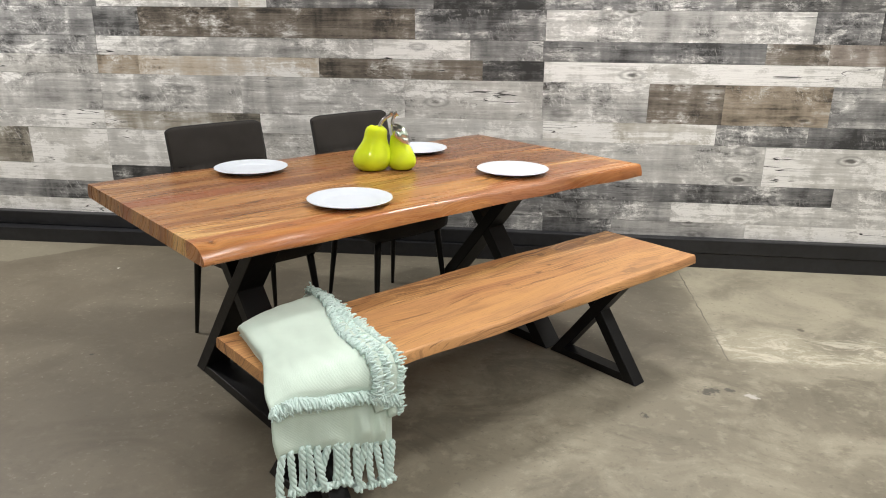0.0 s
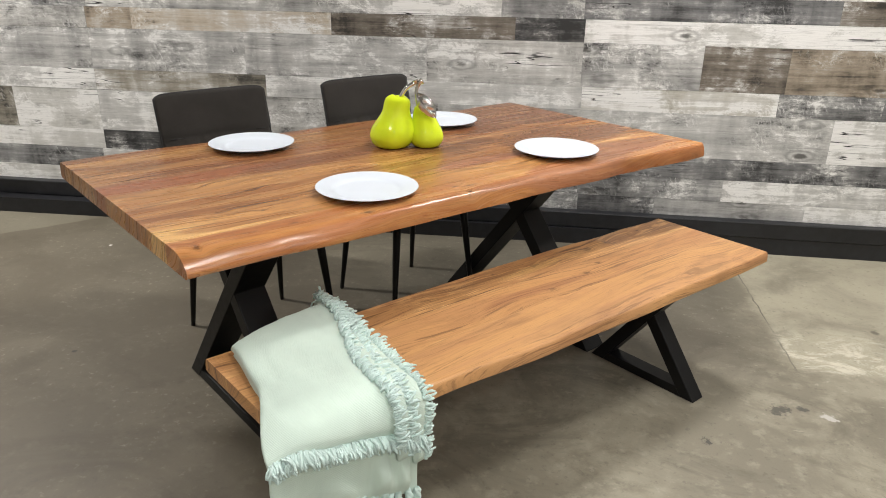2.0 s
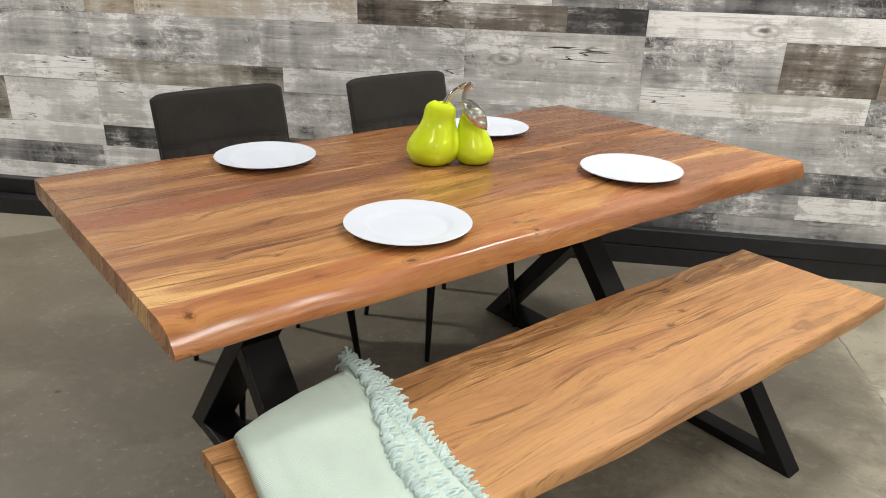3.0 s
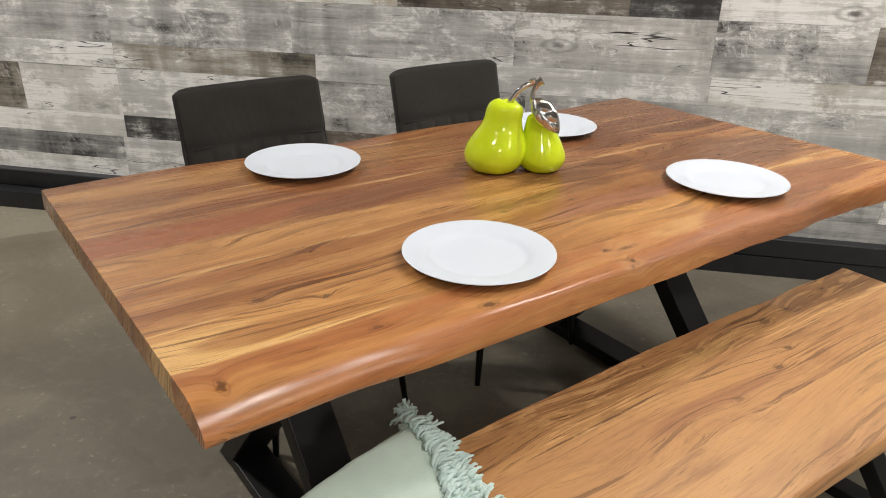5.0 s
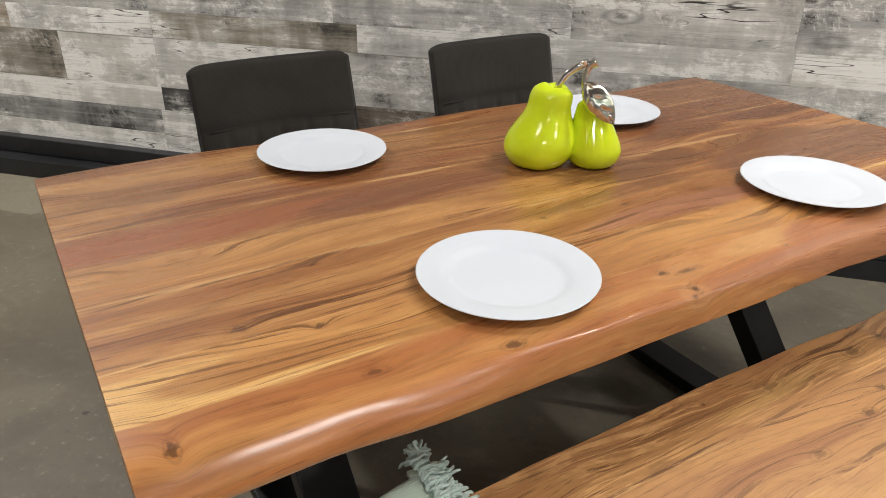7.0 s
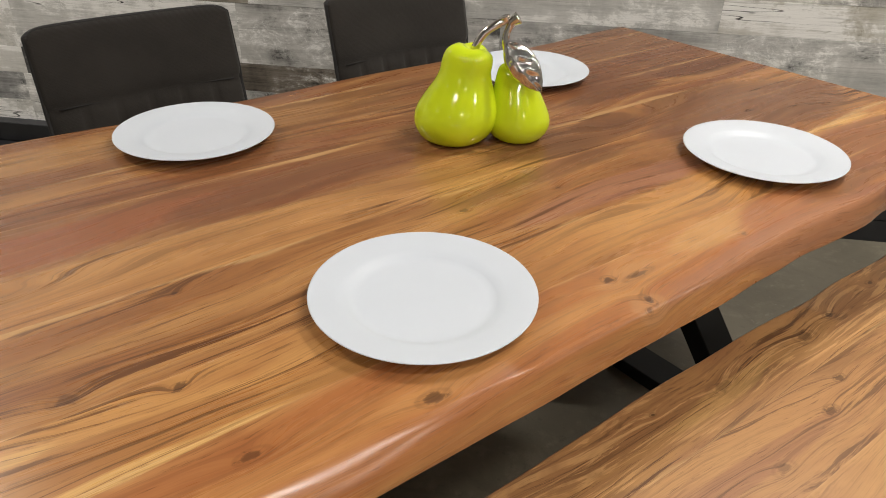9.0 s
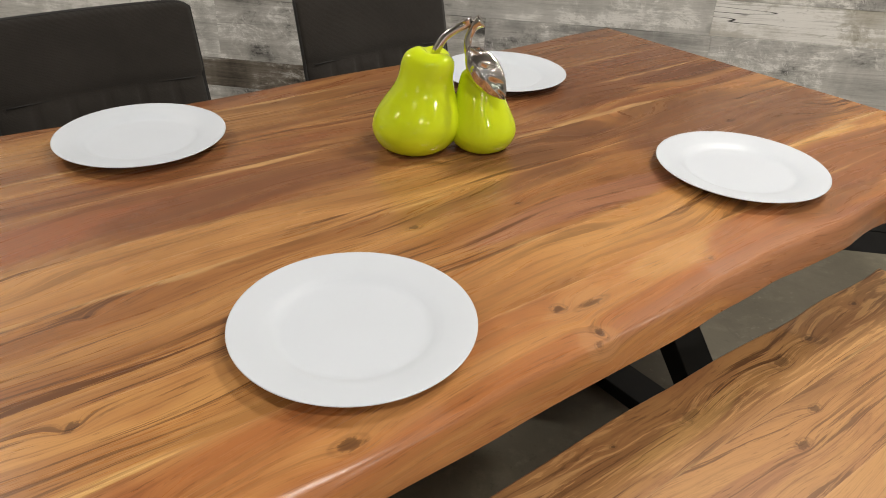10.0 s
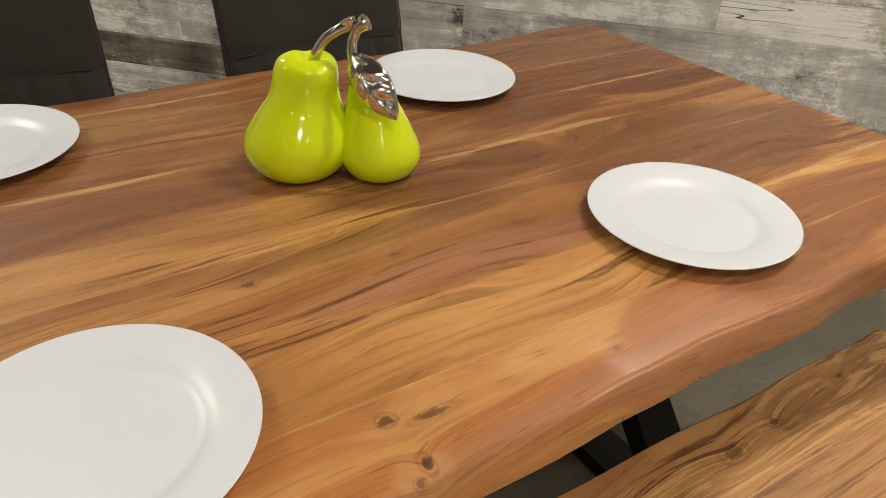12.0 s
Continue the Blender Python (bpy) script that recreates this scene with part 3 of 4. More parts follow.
def live_front(x):
    """How far the live edge bows, metres outwards, along the board."""
    return along([(-0.93, -0.037), (-0.72, -0.036), (-0.55, -0.020), (-0.30, -0.012), (0.05, -0.002), (0.45, 0.014), (0.93, 0.046)], x) + 0.003 * noise.noise((x * 7, 4.1, 0)) + 0.008 * smoothstep(-0.2, 0.3, x) * noise.noise((x * 11, 1.7, 0))


def live_back(x):
    return along([(-0.93, 0.022), (-0.65, 0.016), (-0.40, -0.006), (0.02, -0.014), (0.30, -0.032), (0.58, -0.062), (0.93, -0.052)], x) + 0.003 * noise.noise((x * 7, 9.1, 0))


def board(bm, x0, x1, ya, yb, top, thick, live=0, seed=0.0, bow=None, n=72, soften=0.034, skew=0.0):
    """A board from ya to yb; live -1 or 1 gives it a rounded waney edge on that side."""
    rings = []
    for i in range(n + 1):
        x = x0 + (x1 - x0) * i / n
        c = 0.00012
        ring = [(ya, top - thick + c), (ya + c, top - thick), (yb - c, top - thick), (yb, top - thick + c), (yb, top - c), (yb - c, top), (ya + c, top), (ya, top - c)]
        if live:
            e = yb if live > 0 else ya
            e = e + live * bow(x) + skew * x
            soft = soften * (1.12 - 0.82 * smoothstep(-0.60, -0.32, x)) ** (soften > 0.02) * (1 + 0.75 * noise.noise((x * 2.6, seed, 3)) + 0.25 * noise.noise((x * 8, seed, 8)))
            w = live
            knots2 = [(1.35, 0.0), (0.85, 0.08), (0.45, 0.27), (0.15, 0.52), (0.0, 0.78), (0.06, 0.92)]
            side = [(e - w * soft * p.x, top - thick * p.y) for p in spline([(p, q, 0) for p, q in knots2], 15)] + [(e - w * 0.012, top - thick)]
            if live > 0:
                ring = [(ya, top - c), (ya, top - thick + c), (ya + c, top - thick)] + side[::-1] + [(ya + c, top)]
            else:
                ring = [(yb, top - c), (yb - c, top)] + side + [(yb - c, top - thick), (yb, top - thick + c)]
        rings.append([(x, y - skew * x, z) for y, z in ring])
    loft(bm, rings)
    return bm


HALF = 0.93
TOP_TONES = [(0.400, 0.150, 0.050, 0.55), (0.470, 0.215, 0.068, 0.90), (0.315, 0.128, 0.042, 1.10), (0.365, 0.158, 0.052, 1.00), (0.222, 0.081, 0.031, 0.50), (0.235, 0.090, 0.033, 0.85), (0.240, 0.102, 0.036, 1.05), (0.225, 0.088, 0.033, 0.70)]
for k in range(len(SEAMS) + 1):
    bm = bmesh.new()
    lo = SEAMS[k - 1] if k else -0.505
    hi = SEAMS[k] if k < len(SEAMS) else 0.505
    live = -1 if k == 0 else (1 if k == len(SEAMS) else 0)
    ob = part("board", board(bm, -HALF, HALF, lo, hi, TZ, 0.052, live, 2.0 + k, live_front if live < 0 else live_back, soften=0.034 if live < 0 else 0.011, skew=SKEW), M_TABLE, table, smooth="creased")
    ob.color = TOP_TONES[k]


def x_leg(parent, x0, width, yc, foot, head, height, bar, mat):
    """An X of square tube with a bar along the floor and a plate under the top."""
    for sgn in (1, -1):
        a, b = Vector((yc + sgn * foot, 0.0)), Vector((yc - sgn * head, height))
        d = (b - a).normalized()
        s = bar / abs(d.y) / 2
        inset = 0.0 if sgn > 0 else 0.0015
        bm = bmesh.new()
        rings = []
        for px in (x0 + inset, x0 + width - inset):
            rings.append([(px, a.x - s, 0.001), (px, a.x + s, 0.001), (px, b.x + s, height - 0.006), (px, b.x - s, height - 0.006)])
        loft(bm, rings)
        bmesh.ops.bevel(bm, geom=list(bm.edges), offset=0.003, segments=2, profile=0.5, affect="EDGES")
        part("leg_bar", bm, mat, parent)
    part("foot_bar", box(bmesh.new(), x0 + 0.002, x0 + width - 0.002, yc - foot + 0.01, yc + foot - 0.01, 0.0, bar * 0.75, 0.003), mat, parent)
    part("mounting_plate", box(bmesh.new(), x0 - 0.01, x0 + width + 0.01, yc - head - bar, yc + head + bar, height - 0.006, height, 0.001), mat, parent)


x_leg(table, 1.15 - TU, 0.10, 2.175 - TV, 0.370, 0.207, 0.708, 0.052, M_BLACK)
x_leg(table, 2.335 - TU, 0.10, 2.175 - TV, 0.370, 0.207, 0.708, 0.052, M_BLACK)

# ---- the bench ----
BU, BV, BZ = 1.79, 1.57, 0.466
bench = thing("bench", "long acacia bench with black metal X legs beside the table", "bench", place(BU, BV))


def bench_back(x):
    return along([(-0.86, 0.058), (-0.40, 0.040), (0.0, 0.036), (0.30, 0.021), (0.60, 0.007), (0.86, -0.012)], x) + 0.004 * noise.noise((x * 5, 2.2, 0))


def bench_front(x):
    return along([(-0.86, -0.085), (-0.49, -0.068), (-0.15, -0.040), (0.30, -0.016), (0.86, 0.002)], x) + 0.003 * noise.noise((x * 4, 8.2, 0))


BENCH_TONES = [(0.53, 0.275, 0.118, 0.72), (0.49, 0.246, 0.104, 0.85), (0.43, 0.212, 0.088, 1.5)]
for k in range(3):
    bm = bmesh.new()
    lo = BSEAMS[k - 1] if k else -0.245
    hi = BSEAMS[k] if k < 2 else 0.20
    live = -1 if k == 0 else (1 if k == 2 else 0)
    ob = part("board", board(bm, -0.857, 0.874, lo, hi, BZ, 0.036, live, 30.0 + k, bench_front if live < 0 else bench_back, soften=0.006, skew=BENCH_SKEW), M_BENCH, bench, smooth="creased")
    ob.color = BENCH_TONES[k]
x_leg(bench, 2.345 - BU, 0.065, 1.548 - BV, 0.187, 0.128, 0.430, 0.042, M_BLACK)
x_leg(bench, 1.03 - BU, 0.065, 1.548 - BV, 0.187, 0.128, 0.430, 0.042, M_BLACK)


# ---- chairs ----
def chair():
    c = thing("dining_chair", "charcoal upholstered dining chair with tapered black metal legs", "chair", None, "chairs behind the table")

    def back_at(s, z):
        """Centre line of the padded back: it leans and wraps a little."""
        t = (z - 0.44) / 0.45
        return Vector((s, 0.190 + 0.100 * t - 0.55 * s * s * (1 - 0.4 * t), z))

    nx, nz = 48, 40
    bm = bmesh.new()
    front, rear = [], []
    for j in range(nz + 1):
        t = j / nz
        z = 0.44 + 0.45 * t
        half = 0.214 - 0.002 * t
        fr, rr = [], []
        for i in range(nx + 1):
            a = -1 + 2 * i / nx
            zz, xx = z, a * half
            # rounded top corners
            if t > 0.9:
                zz -= 0.014 * abs(a) ** 14 * (t - 0.9) / 0.1
            p = back_at(xx, zz)
            puff = 0.020 * (1 - abs(a) ** 6) * (1 - (2 * t - 1) ** 8)
            groove = 0.009 * math.exp(-((z - 0.735) / 0.009) ** 2)
            if z < 0.73:
                groove += 0.009 * max(0.0, math.cos(a * math.pi * 6)) ** 4
            fr.append(p + Vector((0, -0.009 - puff * 0.8 + groove, 0)))
            rr.append(p + Vector((0, 0.009 + puff * 0.5, 0)))
        front.append(fr)
        rear.append(rr)
    loft(bm, [f + r[::-1] for f, r in zip(front, rear)])
    part("backrest", bm, M_CHAIR, c, smooth=True)
    edge = [(p + q) / 2 for p, q in ((f[0], r[0]) for f, r in zip(front, rear))]
    edge += [(p + q) / 2 for p, q in zip(front[-1], rear[-1])]
    edge += [(p + q) / 2 for p, q in ((f[-1], r[-1]) for f, r in zip(front[::-1], rear[::-1]))]
    part("piping", tube(bmesh.new(), [p + Vector((0, -0.004, 0)) for p in edge], 0.0045, 6), M_PIPE, c, smooth=True)
    part("seam_stitching", tube(bmesh.new(), [back_at(-0.19 + 0.38 * i / 12, 0.735) + Vector((0, -0.0160, 0)) for i in range(13)], 0.0016, 6), M_PIPE, c, smooth=True)
    bm = bmesh.new()
    rings = []
    for z, g in ((0.405, -0.02), (0.410, 0.0), (0.455, 0.004), (0.475, -0.004), (0.485, -0.03), (0.489, -0.12)):
        ring = []
        for k in range(40):
            a = 2 * math.pi * k / 40
            ca, sa = math.cos(a), math.sin(a)
            r = 1 / (abs(ca) ** 6 + abs(sa) ** 6) ** (1 / 6)
            ring.append((ca * r * (0.225 + g), -0.015 + sa * r * (0.225 + g), z))
        rings.append(ring)
    loft(bm, rings)
    part("seat", bm, M_CHAIR, c, smooth=True)
    part("seat_frame", box(bmesh.new(), -0.19, 0.19, -0.19, 0.17, 0.385, 0.406, 0.004), M_LEG, c)
    for sx in (-1, 1):
        for sy in (-1, 1):
            top, foot = Vector((sx * 0.170, sy * 0.165 - 0.01, 0.40)), Vector((sx * (0.202 - 0.008 * sy), sy * 0.205, 0.0))
            pts = [foot.lerp(top, k / 6) for k in range(7)]
            part("leg", tube(bmesh.new(), pts, [0.0085 + 0.0085 * k / 6 for k in range(7)], 12), M_LEG, c, smooth=True)
    return c


first = chair()
first.matrix_basis = place(1.477, 2.680)
second = copy_thing(first, place(2.125, 2.615))

# ---- plates ----
PLATE = [(0.0001, 0.004), (0.045, 0.004), (0.070, 0.0035), (0.078, 0.0), (0.083, 0.0), (0.086, 0.004), (0.098, 0.0100), (0.118, 0.0140), (0.1345, 0.0176), (0.1353, 0.0183), (0.1352, 0.0191),
         (0.1345, 0.0195), (0.1325, 0.0193), (0.117, 0.0168), (0.101, 0.0140), (0.094, 0.0120), (0.0885, 0.0088), (0.084, 0.0068), (0.078, 0.0060), (0.060, 0.0058), (0.0001, 0.0058)]
plate = new("dinner_plate", finish("dinner_plate", lathe(bmesh.new(), [(r * 1.030, z) for r, z in PLATE], 96), M_PLATE, True))
tagged(plate, "round white porcelain dinner plate on the table", "plate", "plates on the table")
PZ = TZ + 0.0005
plate.matrix_basis = pose(-0.4375, 2.349, PZ)
for px, py in ((0.0751, 2.899), (-0.9325, 2.7705), (-0.366, 3.287)):
    copy_thing(plate, pose(px, py, PZ, 0, 0, 40))

# ---- the pear ornament: two glazed pears on one silver stem ----
pears = thing("pear_ornament", "two glossy lime green ceramic pears with silver stem", "ornament", pose(-0.479, 2.876, TZ + 0.0005, 0, 0, 9))


def pear(profile, lean, lobes):
    bm = bmesh.new()
    pts = spline([(r, z, 0) for r, z in profile], 40)
    n = 56
    rings = []
    for p in pts:
        ring = []
        for k in range(n):
            a = 2 * math.pi * k / n
            h = p.y / profile[-1][1]
            crown = smoothstep(0.70, 0.98, h)
            w = 1 + 0.012 * math.cos(lobes * a + 0.8) * (1 - h) + 0.024 * math.cos(3 * a + 2.2) * h + 0.06 * crown * math.cos(3 * a + 2.6)
            lift = crown * (0.004 * math.cos(a - 3.3) + 0.002 * math.cos(3 * a + 2.6)) * min(1.0, p.x / 0.02)
            ring.append((lean * max(p.y / profile[-1][1], 0.0) ** 1.5 + max(p.x, 0.0004) * w * math.cos(a), max(p.x, 0.0004) * w * math.sin(a), p.y + lift))
        rings.append(ring)
    loft(bm, rings)
    return bm


part("large_pear", pear([(0.001, 0.004), (0.040, 0.0), (0.061, 0.009), (0.0750, 0.034), (0.0745, 0.060), (0.063, 0.086), (0.0515, 0.108), (0.0452, 0.128), (0.0432, 0.147), (0.0375, 0.162), (0.020, 0.170), (0.001, 0.160)], 0.026, 5), M_PEAR, pears, smooth=True)
ob = part("small_pear", pear([(0.001, 0.003), (0.030, 0.0), (0.047, 0.007), (0.0585, 0.027), (0.0585, 0.047), (0.0505, 0.070), (0.0415, 0.092), (0.0345, 0.110), (0.0265, 0.127), (0.013, 0.135), (0.001, 0.131)], -0.012, 4), M_PEAR, pears, smooth=True)
ob.location = (0.118, 0.010, 0)
stem = [(0.029, 0, 0.154), (0.035, -0.002, 0.173), (0.048, -0.004, 0.194), (0.066, -0.006, 0.208), (0.080, -0.006, 0.216), (0.079, -0.006, 0.223)]
part("stem", tube(bmesh.new(), spline(stem, 26), [0.0080 - 0.0012 * math.sin(math.pi * k / 25) + 0.0022 * max(0, (k - 19) / 6) for k in range(26)], 14), M_CHROME, pears, smooth=True)
branch = [(0.104, -0.008, 0.222), (0.095, -0.007, 0.215), (0.088, -0.007, 0.203), (0.084, -0.008, 0.190), (0.086, -0.010, 0.170), (0.096, -0.010, 0.150), (0.108, -0.002, 0.128)]
part("stem", tube(bmesh.new(), spline(branch, 30), [0.0115 - 0.0052 * min(1, k / 8) for k in range(30)], 14), M_CHROME, pears, smooth=True)
bm = bmesh.new()
rows = []
base_p, tip_p = Vector((0.086, -0.016, 0.182)), Vector((0.148, -0.044, 0.106))
axis = tip_p - base_p
wide = Vector((0.82, 0.05, 0.56)).normalized()
up = axis.cross(wide).normalized() * (-1 if axis.cross(wide).y > 0 else 1)
for i in range(21):
    t = i / 20
    w = 0.0255 * abs(math.sin(math.pi * t ** 0.85)) ** 0.75 + 0.0006
    mid_p = base_p + axis * t + up * (0.014 * math.sin(math.pi * t))
    row = []
    for j in range(13):
        a = -1 + j / 6
        vein = 0.0034 * math.cos(abs(a) * 5 - t * 24) * (1 - abs(a) ** 2) - 0.005 * math.exp(-(a / 0.12) ** 2)
        row.append(mid_p + wide * (a * w) + up * (-0.010 * abs(a) ** 1.6 * (w / 0.0255) + vein))
    rows.append(row)
loft(bm, [r + [p - up * 0.003 for p in r[::-1]] for r in rows])
part("leaf", bm, M_CHROME, pears, "silver leaf with veins", smooth=True)

# ---- the folded throw over the bench's end ----
throw = thing("throw_blanket", "folded mint green cotton throw with fringe draped over the bench", "throw", place(0, 0))
FRONT = 1.392          # the bench's front edge under the throw


def lerp_table(rows, x):
    for (a, ya), (b, yb) in zip(rows, rows[1:]):
        if x <= b:
            t = smoothstep(0, 1, (x - a) / (b - a)) * 0.5 + (x - a) / (b - a) * 0.5
            return ya + (yb - ya) * t
    return rows[-1][1]


def drape(s, length, lift, start, skew):
    """A place on the cloth: s across from the bench's end, length from its back edge on, lift off the bench."""
    v0 = start + 0.065 * s
    r = 0.026 + lift
    flat = v0 - FRONT - 0.024
    q = min(length / 0.60, 1.25)
    left = lerp_table([(0, 0.985), (0.33, 0.953), (0.67, 0.868), (0.80, 0.866), (1.0, 0.888), (1.25, 0.890)], q)
    right = lerp_table([(0, 1.282), (0.40, 1.258), (0.70, 1.238), (0.85, 1.230), (1.0, 1.226), (1.25, 1.240 + skew)], q)
    u = left + (right - left) * s
    arc = r * math.pi / 2
    if length < flat:
        v, zz = v0 - length, BZ + 0.001 + lift
    elif length < flat + arc:
        a = (length - flat) / r
        v, zz = v0 - flat - r * math.sin(a), BZ + 0.001 + lift - r * (1 - math.cos(a))
    else:
        v, zz = v0 - flat - r, BZ + 0.001 + lift - r - (length - flat - arc)
    zz -= 0.35 * max(0.0, 0.930 - u) * smoothstep(1.75, 1.45, v)
    return Vector((u, v, zz))


def layer(total, inner, outer, start, skew, seed, n=70, m=44, wave=0.0):
    """A thick folded layer between two lifts; total(s) is the length of cloth at s."""
    rings = []
    for i in range(n + 1):
        q = i / n
        ring = []
        for k in range(m):
            a = math.pi * k / (m - 1)
            s = 0.5 - 0.5 * math.cos(a) * min(1.0, 0.985 + 0.015 * q)
            l = q * total(s)
            end = min(1.0, (1 - q) / 0.02 + 0.25) * min(1.0, q / 0.03 + 0.35)
            fat = outer(q) * (abs(math.sin(a)) ** 0.35) * end
            fold = 0.0035 * noise.noise((s * 5, l * 6, seed)) + 0.0016 * noise.noise((s * 16, l * 14, seed + 5))
            fold += wave * smoothstep(0.8, 1.0, q) * (math.sin(s * 17 + 1.0) * 0.5 + smoothstep(0.62, 0.66, s) * 1.1 - smoothstep(0.72, 0.76, s) * 1.2 + smoothstep(0.80, 0.83, s) * 1.2 - smoothstep(0.89, 0.93, s) * 1.0)
            ring.append(drape(s, l, inner(q) + max(fat + fold, 0.001), start, skew))
        for k in range(m - 1, -1, -3):
            a = math.pi * k / (m - 1)
            s = 0.5 - 0.5 * math.cos(a) * 0.985
            ring.append(drape(s, q * total(s), inner(q), start, skew))
        rings.append(ring)
    bm = bmesh.new()
    loft(bm, rings)
    return bm


def long_total(s):
    return 0.382 + 0.065 * s + 0.152 + 0.118 * s


def flap_total(s):
    return 0.392 + 0.065 * s + 0.030 + 0.026 * smoothstep(0, 0.4, s) + 0.085 * s ** 2.4


part("under_layer", layer(long_total, lambda q: 0.0, lambda q: 0.014, 1.79, -0.012, 3.0, m=90, wave=0.017), M_THROW, throw, "hanging woven lower layer", smooth=True)
part("top_layer", layer(flap_total, lambda q: 0.012, lambda q: 0.030 - 0.012 * smoothstep(0.7, 1.0, q), 1.80, 0.004, 11.0), M_THROW, throw, smooth=True)


def strand(bm, p, d, down, length, r, curl):
    """One yarn end that leaves p towards d and sags down; it never sinks under its rest height."""
    pts, q = [], Vector(p)
    for k in range(6):
        pts.append(q.copy())
        w = k / 5
        step = (d * (1 - 0.55 * w) + down * (0.25 + 0.9 * w) + Vector((noise.noise((curl, w * 2, 1)), noise.noise((curl, w * 2, 7)), noise.noise((curl, w * 2, 13)))) * 1.1)
        q = q + step.normalized() * length / 5
    tube(bm, pts, [r * f for f in (0.8, 1.05, 1.1, 1.1, 1.05, 0.8)], 6)


def fringe(edge, ahead, count, length, r, rows, seed, down=Vector((0, 0, -1))):
    bm = bmesh.new()
    rnd = random.Random(seed)
    for k in range(count):
        t = (k + rnd.uniform(0.1, 0.9)) / count
        for j in range(rows):
            p = edge(t) + Vector((rnd.uniform(-.003, .003), rnd.uniform(-.003, .003), rnd.uniform(-.003, .003)))
            d = (ahead(t) + Vector((rnd.gauss(0, .28), rnd.gauss(0, .28), rnd.gauss(0, .2)))).normalized()
            strand(bm, p, d, down, length * rnd.uniform(0.75, 1.2), r * rnd.uniform(0.85, 1.15), rnd.random() * 90)
    return bm


def loops(edge, out, count, size, r, seed):
    """A row of yarn loops that spring from an edge, roll outwards and tuck under."""
    bm = bmesh.new()
    rnd = random.Random(seed)
    for k in range(count):
        t = (k + rnd.uniform(0.2, 0.8)) / count
        p, ahead = edge(t), (edge(min(t + 0.01, 1.0)) - edge(t - 0.01)).normalized()
        up = out.cross(ahead).normalized()
        up = up if up.z - up.y > 0 else -up
        reach, lean = size * rnd.uniform(0.65, 1.3), rnd.gauss(0, 0.45)
        a0, a1 = rnd.uniform(2.9, 3.5), rnd.uniform(0.5, 1.9)
        p = p + out * rnd.gauss(0, 0.003) + up * rnd.gauss(0, 0.0018)
        bend = rnd.gauss(0, 0.0018)
        pts = []
        for i in range(8):
            a = a0 + (a1 - a0) * i / 7
            pts.append(p + out * reach * (1 + math.cos(a)) + up * (reach * 0.85 * math.sin(a) + 0.002) + ahead * (lean * reach * i / 7 + bend * math.sin(i * 0.9)))
        w = r * rnd.uniform(0.85, 1.2)
        tube(bm, pts, [w * f for f in (0.8, 1.0, 1.1, 1.15, 1.15, 1.1, 1.0, 0.7)], 6)
    return bm


FLAP_END = flap_total(1.0)
tagged(part("fringe", fringe(lambda t: drape(t, flap_total(t) - 0.004, 0.020, 1.80, 0.004), lambda t: Vector((-0.10, -0.75, -0.35)), 120, 0.034, 0.0027, 3, 5), M_FRINGE, throw,
            "looped cotton fringe along the hem", smooth=True), kind="stuff")
for j, (lift, out, low, hold) in enumerate(((0.038, -0.004, -0.078, 1.00), (0.024, 0.014, -0.036, 1.04), (0.008, 0.034, 0.018, 1.07))):
    def edge(t, lift=lift, out=out, low=low, hold=hold):
        return drape(1.0, t * FLAP_END * hold, lift, 1.80, 0.004) + Vector((out + (low - out) * smoothstep(0.10, 0.60, t) - 0.010, 0, 0))
    tagged(part("fringe", loops(edge, Vector((1, 0, 0)), 240, 0.0135, 0.0026, 20 + j), M_FRINGE, throw,
                "looped cotton fringe along the side", smooth=True), kind="stuff")
    if j:
        rings = []
        for i in range(50):
            p = edge(i / 49) - Vector((0.03, 0, 0.001))
            nrm = Vector((0, 0, 1)) if p.y > FRONT + 0.012 else Vector((0, -1, 0))
            rings.append([p, p + Vector((0.036, 0, 0)), p + Vector((0.036, 0, 0)) + nrm * 0.009, p + nrm * 0.010])
        bm = bmesh.new()
        loft(bm, rings)
        part("fold", bm, M_THROW, throw, smooth=True)
tagged(part("fringe", fringe(lambda t: drape(1.0, 0.004 + 0.012 * t, 0.01 + 0.035 * t, 1.83, 0.004), lambda t: Vector((0.4, 0.7, 0.35)), 22, 0.036, 0.0026, 3, 77), M_FRINGE, throw,
            "looped cotton fringe at the back corner", smooth=True), kind="stuff")


def tassel(length, seed):
    """A braid of three yarns with a loose tuft at its end."""
    rnd = random.Random(seed)
    bm = bmesh.new()
    n = 26
    for k in range(3):
        pts = []
        for i in range(n):
            t = i / (n - 1)
            a = 2 * math.pi * (t * 2.1 + k / 3)
            w = 0.0060 * min(1.0, 0.4 + t * 5)
            pts.append((w * math.cos(a) + 0.006 * math.sin(t * 3 + seed), w * math.sin(a) * 0.7 - 0.004 * t, -length * t))
        tube(bm, pts, [0.0054 * (1 + 0.25 * noise.noise((i * 0.9, k, seed))) for i in range(n)], 6)
    for k in range(16):
        d = Vector((rnd.gauss(0, 0.9), rnd.gauss(0, 0.8), -0.8)).normalized()
        strand(bm, (0.006 * math.sin(3 + seed), -0.004, -length + 0.004), d, Vector((0, 0, -0.4)), 0.024, 0.0042, rnd.random() * 50)
    return bm


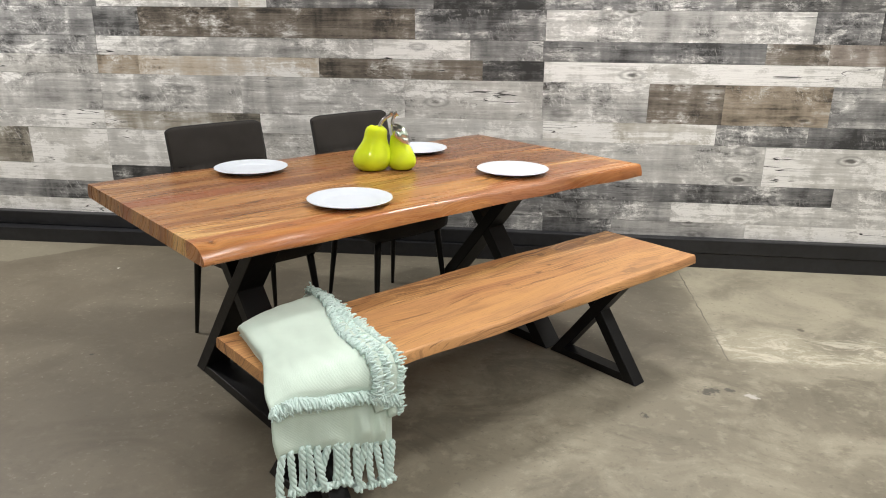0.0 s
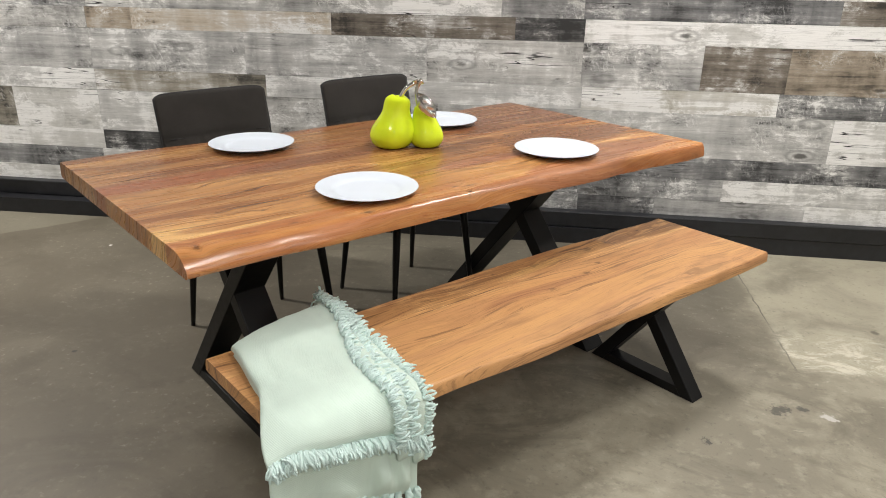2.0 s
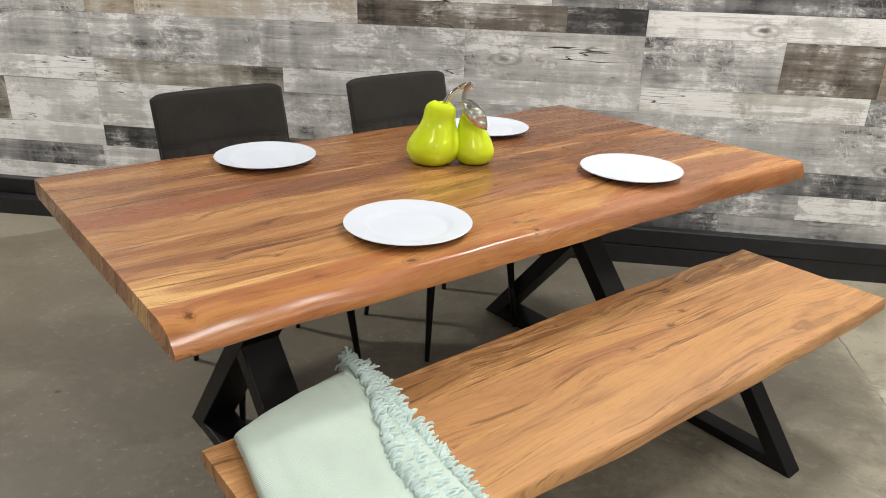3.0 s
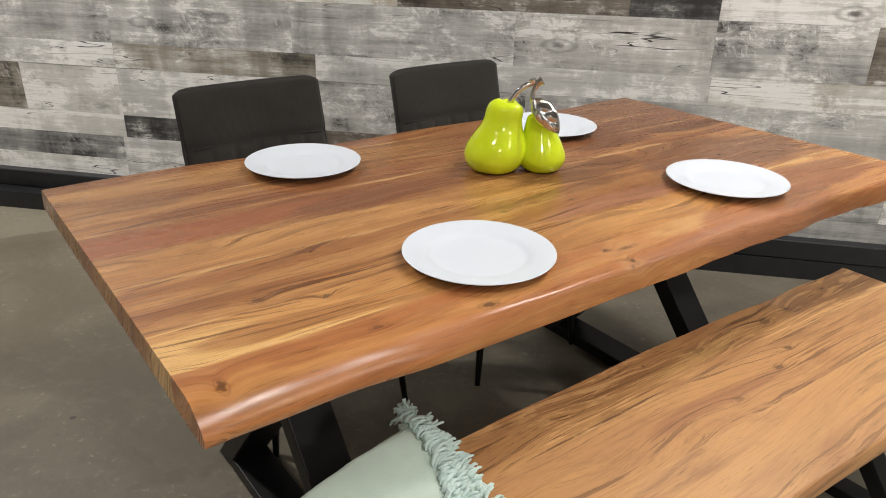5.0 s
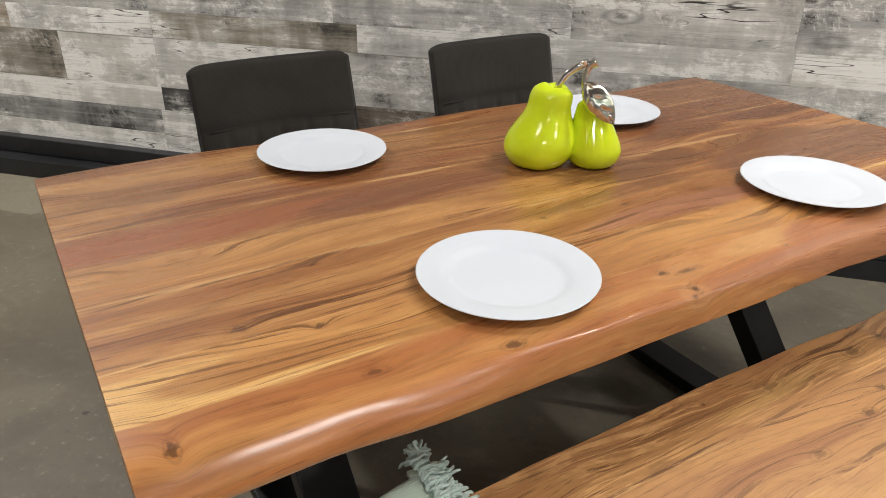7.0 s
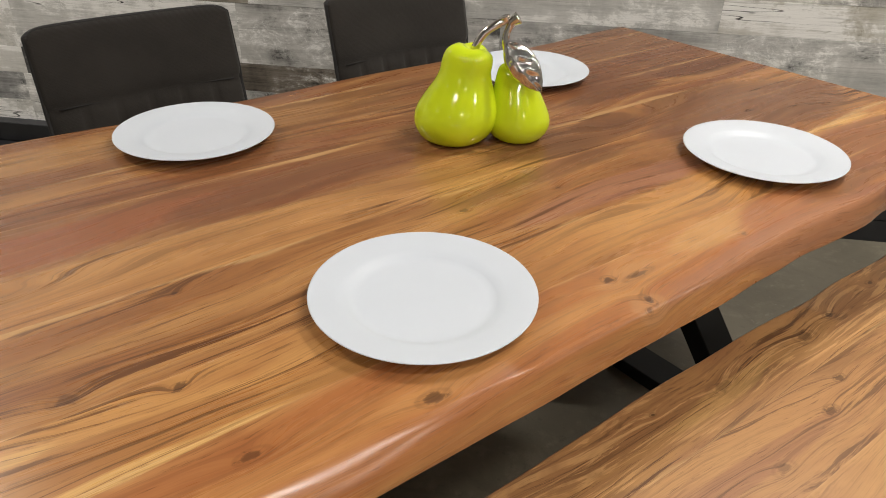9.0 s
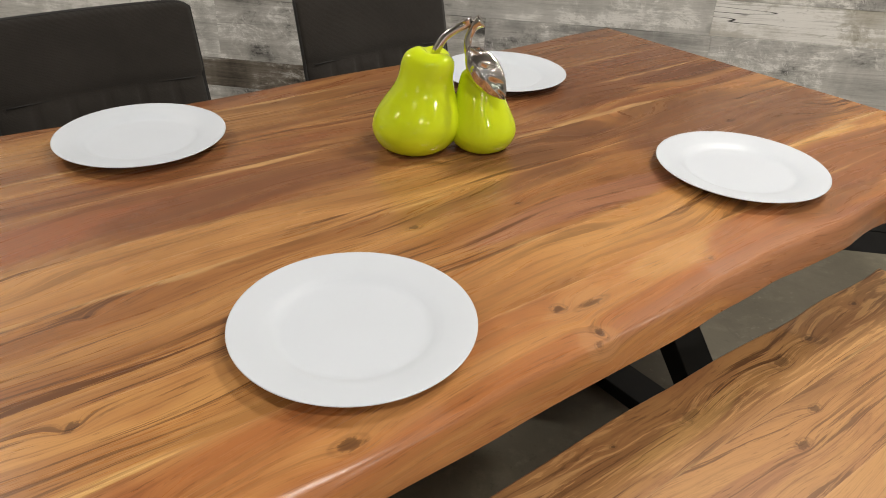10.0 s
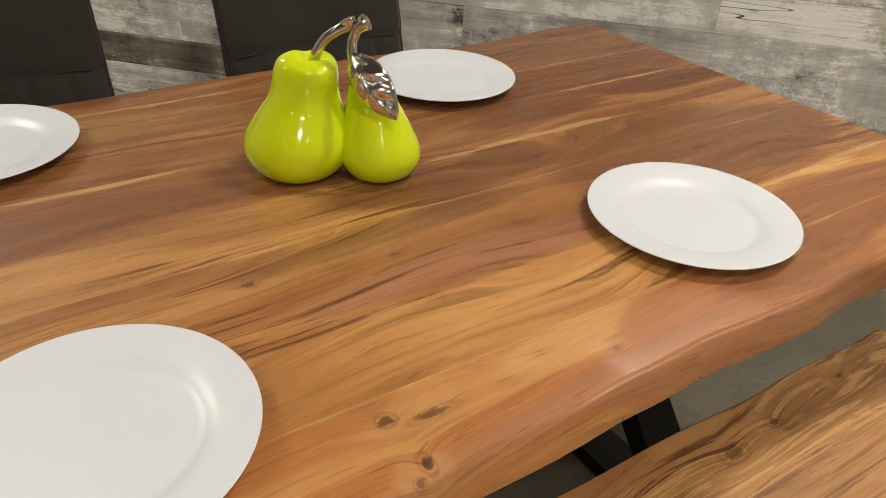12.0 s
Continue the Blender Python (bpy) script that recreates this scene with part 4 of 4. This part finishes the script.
for k in range(15):
    s = (k + 0.5) / 15
    length = 0.112 + 0.022 * random.random()
    ob = part("tassel", tassel(length, k * 1.7), M_FRINGE, throw, "braided yarn tassel" if k == 0 else "", smooth=True)
    ob.location = drape(s, long_total(s) - 0.004, 0.006 + 0.006 * random.random(), 1.79, -0.012)
    ob.rotation_euler = (0.10 * random.uniform(-1, 1), 0.16 * random.uniform(-1, 1), random.random() * 6)

# ---- a crumpled white bag on the floor beyond the table ----
bm = bmesh.new()
bmesh.ops.create_icosphere(bm, subdivisions=4, radius=1.0)
for v in bm.verts:
    p = v.co.copy()
    k = 1 + 0.30 * noise.noise(p * 1.6 + Vector((4, 0, 0))) + 0.16 * abs(noise.noise(p * 4.2)) - 0.1
    v.co = Vector((p.x * 0.085 * k, p.y * 0.07 * k, max(0.055 + p.z * 0.062 * k, 0.0)))
bag = new("plastic_bag", finish("plastic_bag", bm, M_PAPER, True))
bag.matrix_basis = pose(-3.03, 3.43, 0)
tagged(bag, "small crumpled white plastic bag on the concrete floor", "plastic bag")

# ---- the plank cladding, row by row from the baseboard up ----
TONE = {"white": ((0.50, 0.49, 0.46), 0.82), "light": ((0.36, 0.355, 0.345), 0.62), "pale": ((0.42, 0.41, 0.39), 0.55), "grey": ((0.235, 0.235, 0.235), 0.42), "mid": ((0.175, 0.175, 0.178), 0.34),
        "dark": ((0.095, 0.094, 0.094), 0.20), "black": ((0.055, 0.053, 0.051), 0.08), "brown": ((0.178, 0.148, 0.116), 0.27), "tan": ((0.36, 0.295, 0.22), 0.42), "cream": ((0.54, 0.46, 0.36), 0.66),
        "green": ((0.46, 0.435, 0.37), 0.70), "olive": ((0.30, 0.272, 0.22), 0.45), "bright": ((0.46, 0.455, 0.44), 0.72), "pink": ((0.30, 0.255, 0.22), 0.42)}


def cladding(z0, z1, planks):
    """One row: (start, tone) from west to east; each plank runs to the next one's start."""
    for k, (x0, tone) in enumerate(planks):
        x1 = planks[k + 1][0] if k + 1 < len(planks) else X1
        bm = bmesh.new()
        lx, lz = (x1 - x0) / 2 - 0.0002, (z1 - z0) / 2 - 0.0005
        dy = 0.0012 * random.random()
        c = 0.0007
        rings = [[(-lx, 0.014, -lz), (lx, 0.014, -lz), (lx, 0.014, lz), (-lx, 0.014, lz)],
                 [(-lx, c - dy, -lz), (lx, c - dy, -lz), (lx, c - dy, lz), (-lx, c - dy, lz)],
                 [(-lx + c * .4, -dy, -lz + c), (lx - c * .4, -dy, -lz + c), (lx - c * .4, -dy, lz - c), (-lx + c * .4, -dy, lz - c)]]
        loft(bm, rings)
        ob = part("plank", bm, M_PLANK, setting["wall_north"])
        ob.location = ((x0 + x1) / 2, Y1, (z0 + z1) / 2)
        rgb, wash = TONE[tone]
        shade = random.uniform(0.92, 1.08)
        ob.color = (rgb[0] * shade, rgb[1] * shade, rgb[2] * shade, wash)


cladding(0.160, 0.249, [(X0, "grey"), (-3.4, "white"), (-2.37, "pale"), (-1.2, "grey"), (0.235, "mid"), (0.62, "light"), (1.35, "white"), (2.78, "grey")])
cladding(0.249, 0.361, [(X0, "mid"), (-3.6, "grey"), (-2.37, "light"), (-0.9, "mid"), (0.23, "grey"), (0.94, "bright"), (2.78, "mid")])
cladding(0.361, 0.466, [(X0, "grey"), (-3.5, "white"), (-2.35, "dark"), (-1.95, "brown"), (-0.6, "brown"), (0.23, "mid"), (1.78, "light"), (2.78, "dark")])
cladding(0.466, 0.682, [(X0, "mid"), (-3.7, "olive"), (-2.85, "white"), (-2.35, "bright"), (-1.45, "pale"), (-0.5, "light"), (0.22, "bright"), (1.4, "white"), (2.78, "grey")])
cladding(0.682, 0.792, [(X0, "grey"), (-3.9, "tan"), (-3.1, "bright"), (-2.35, "olive"), (-1.40, "bright"), (0.21, "green"), (1.13, "grey"), (1.6, "mid"), (2.78, "brown")])
cladding(0.792, 1.001, [(X0, "mid"), (-3.6, "light"), (-2.35, "light"), (-1.5, "light"), (-0.56, "pale"), (0.20, "light"), (0.76, "brown"), (1.15, "tan"), (1.69, "grey"), (2.75, "light")])
cladding(1.001, 1.107, [(X0, "light"), (-3.8, "pale"), (-2.35, "tan"), (-2.10, "cream"), (-1.04, "brown"), (-0.13, "dark"), (0.20, "white"), (1.92, "pale"), (2.75, "grey")])
cladding(1.107, 1.212, [(X0, "grey"), (-3.7, "grey"), (-2.34, "light"), (-0.73, "bright"), (-0.2, "grey"), (0.19, "mid"), (1.33, "brown"), (1.64, "pink"), (2.75, "mid")])
cladding(1.212, 1.370, [(X0, "mid"), (-3.9, "grey"), (-2.34, "grey"), (-2.07, "brown"), (-0.50, "mid"), (0.20, "light"), (1.55, "mid"), (1.87, "dark"), (2.75, "light")])
cladding(1.370, 1.476, [(X0, "light"), (-3.4, "grey"), (-2.31, "light"), (-1.48, "cream"), (-1.32, "mid"), (-0.4, "dark"), (0.19, "mid"), (1.15, "dark"), (2.72, "white")])
z = 1.476
while z < CEIL - 0.02:
    h = min(random.choice((0.106, 0.212)), CEIL - z)
    x, row = X0, []
    while x < X1 - 0.5:
        row.append((x, random.choice(sorted(TONE))))
        x += random.uniform(0.5, 1.6)
    cladding(z, z + h, row)
    z += h
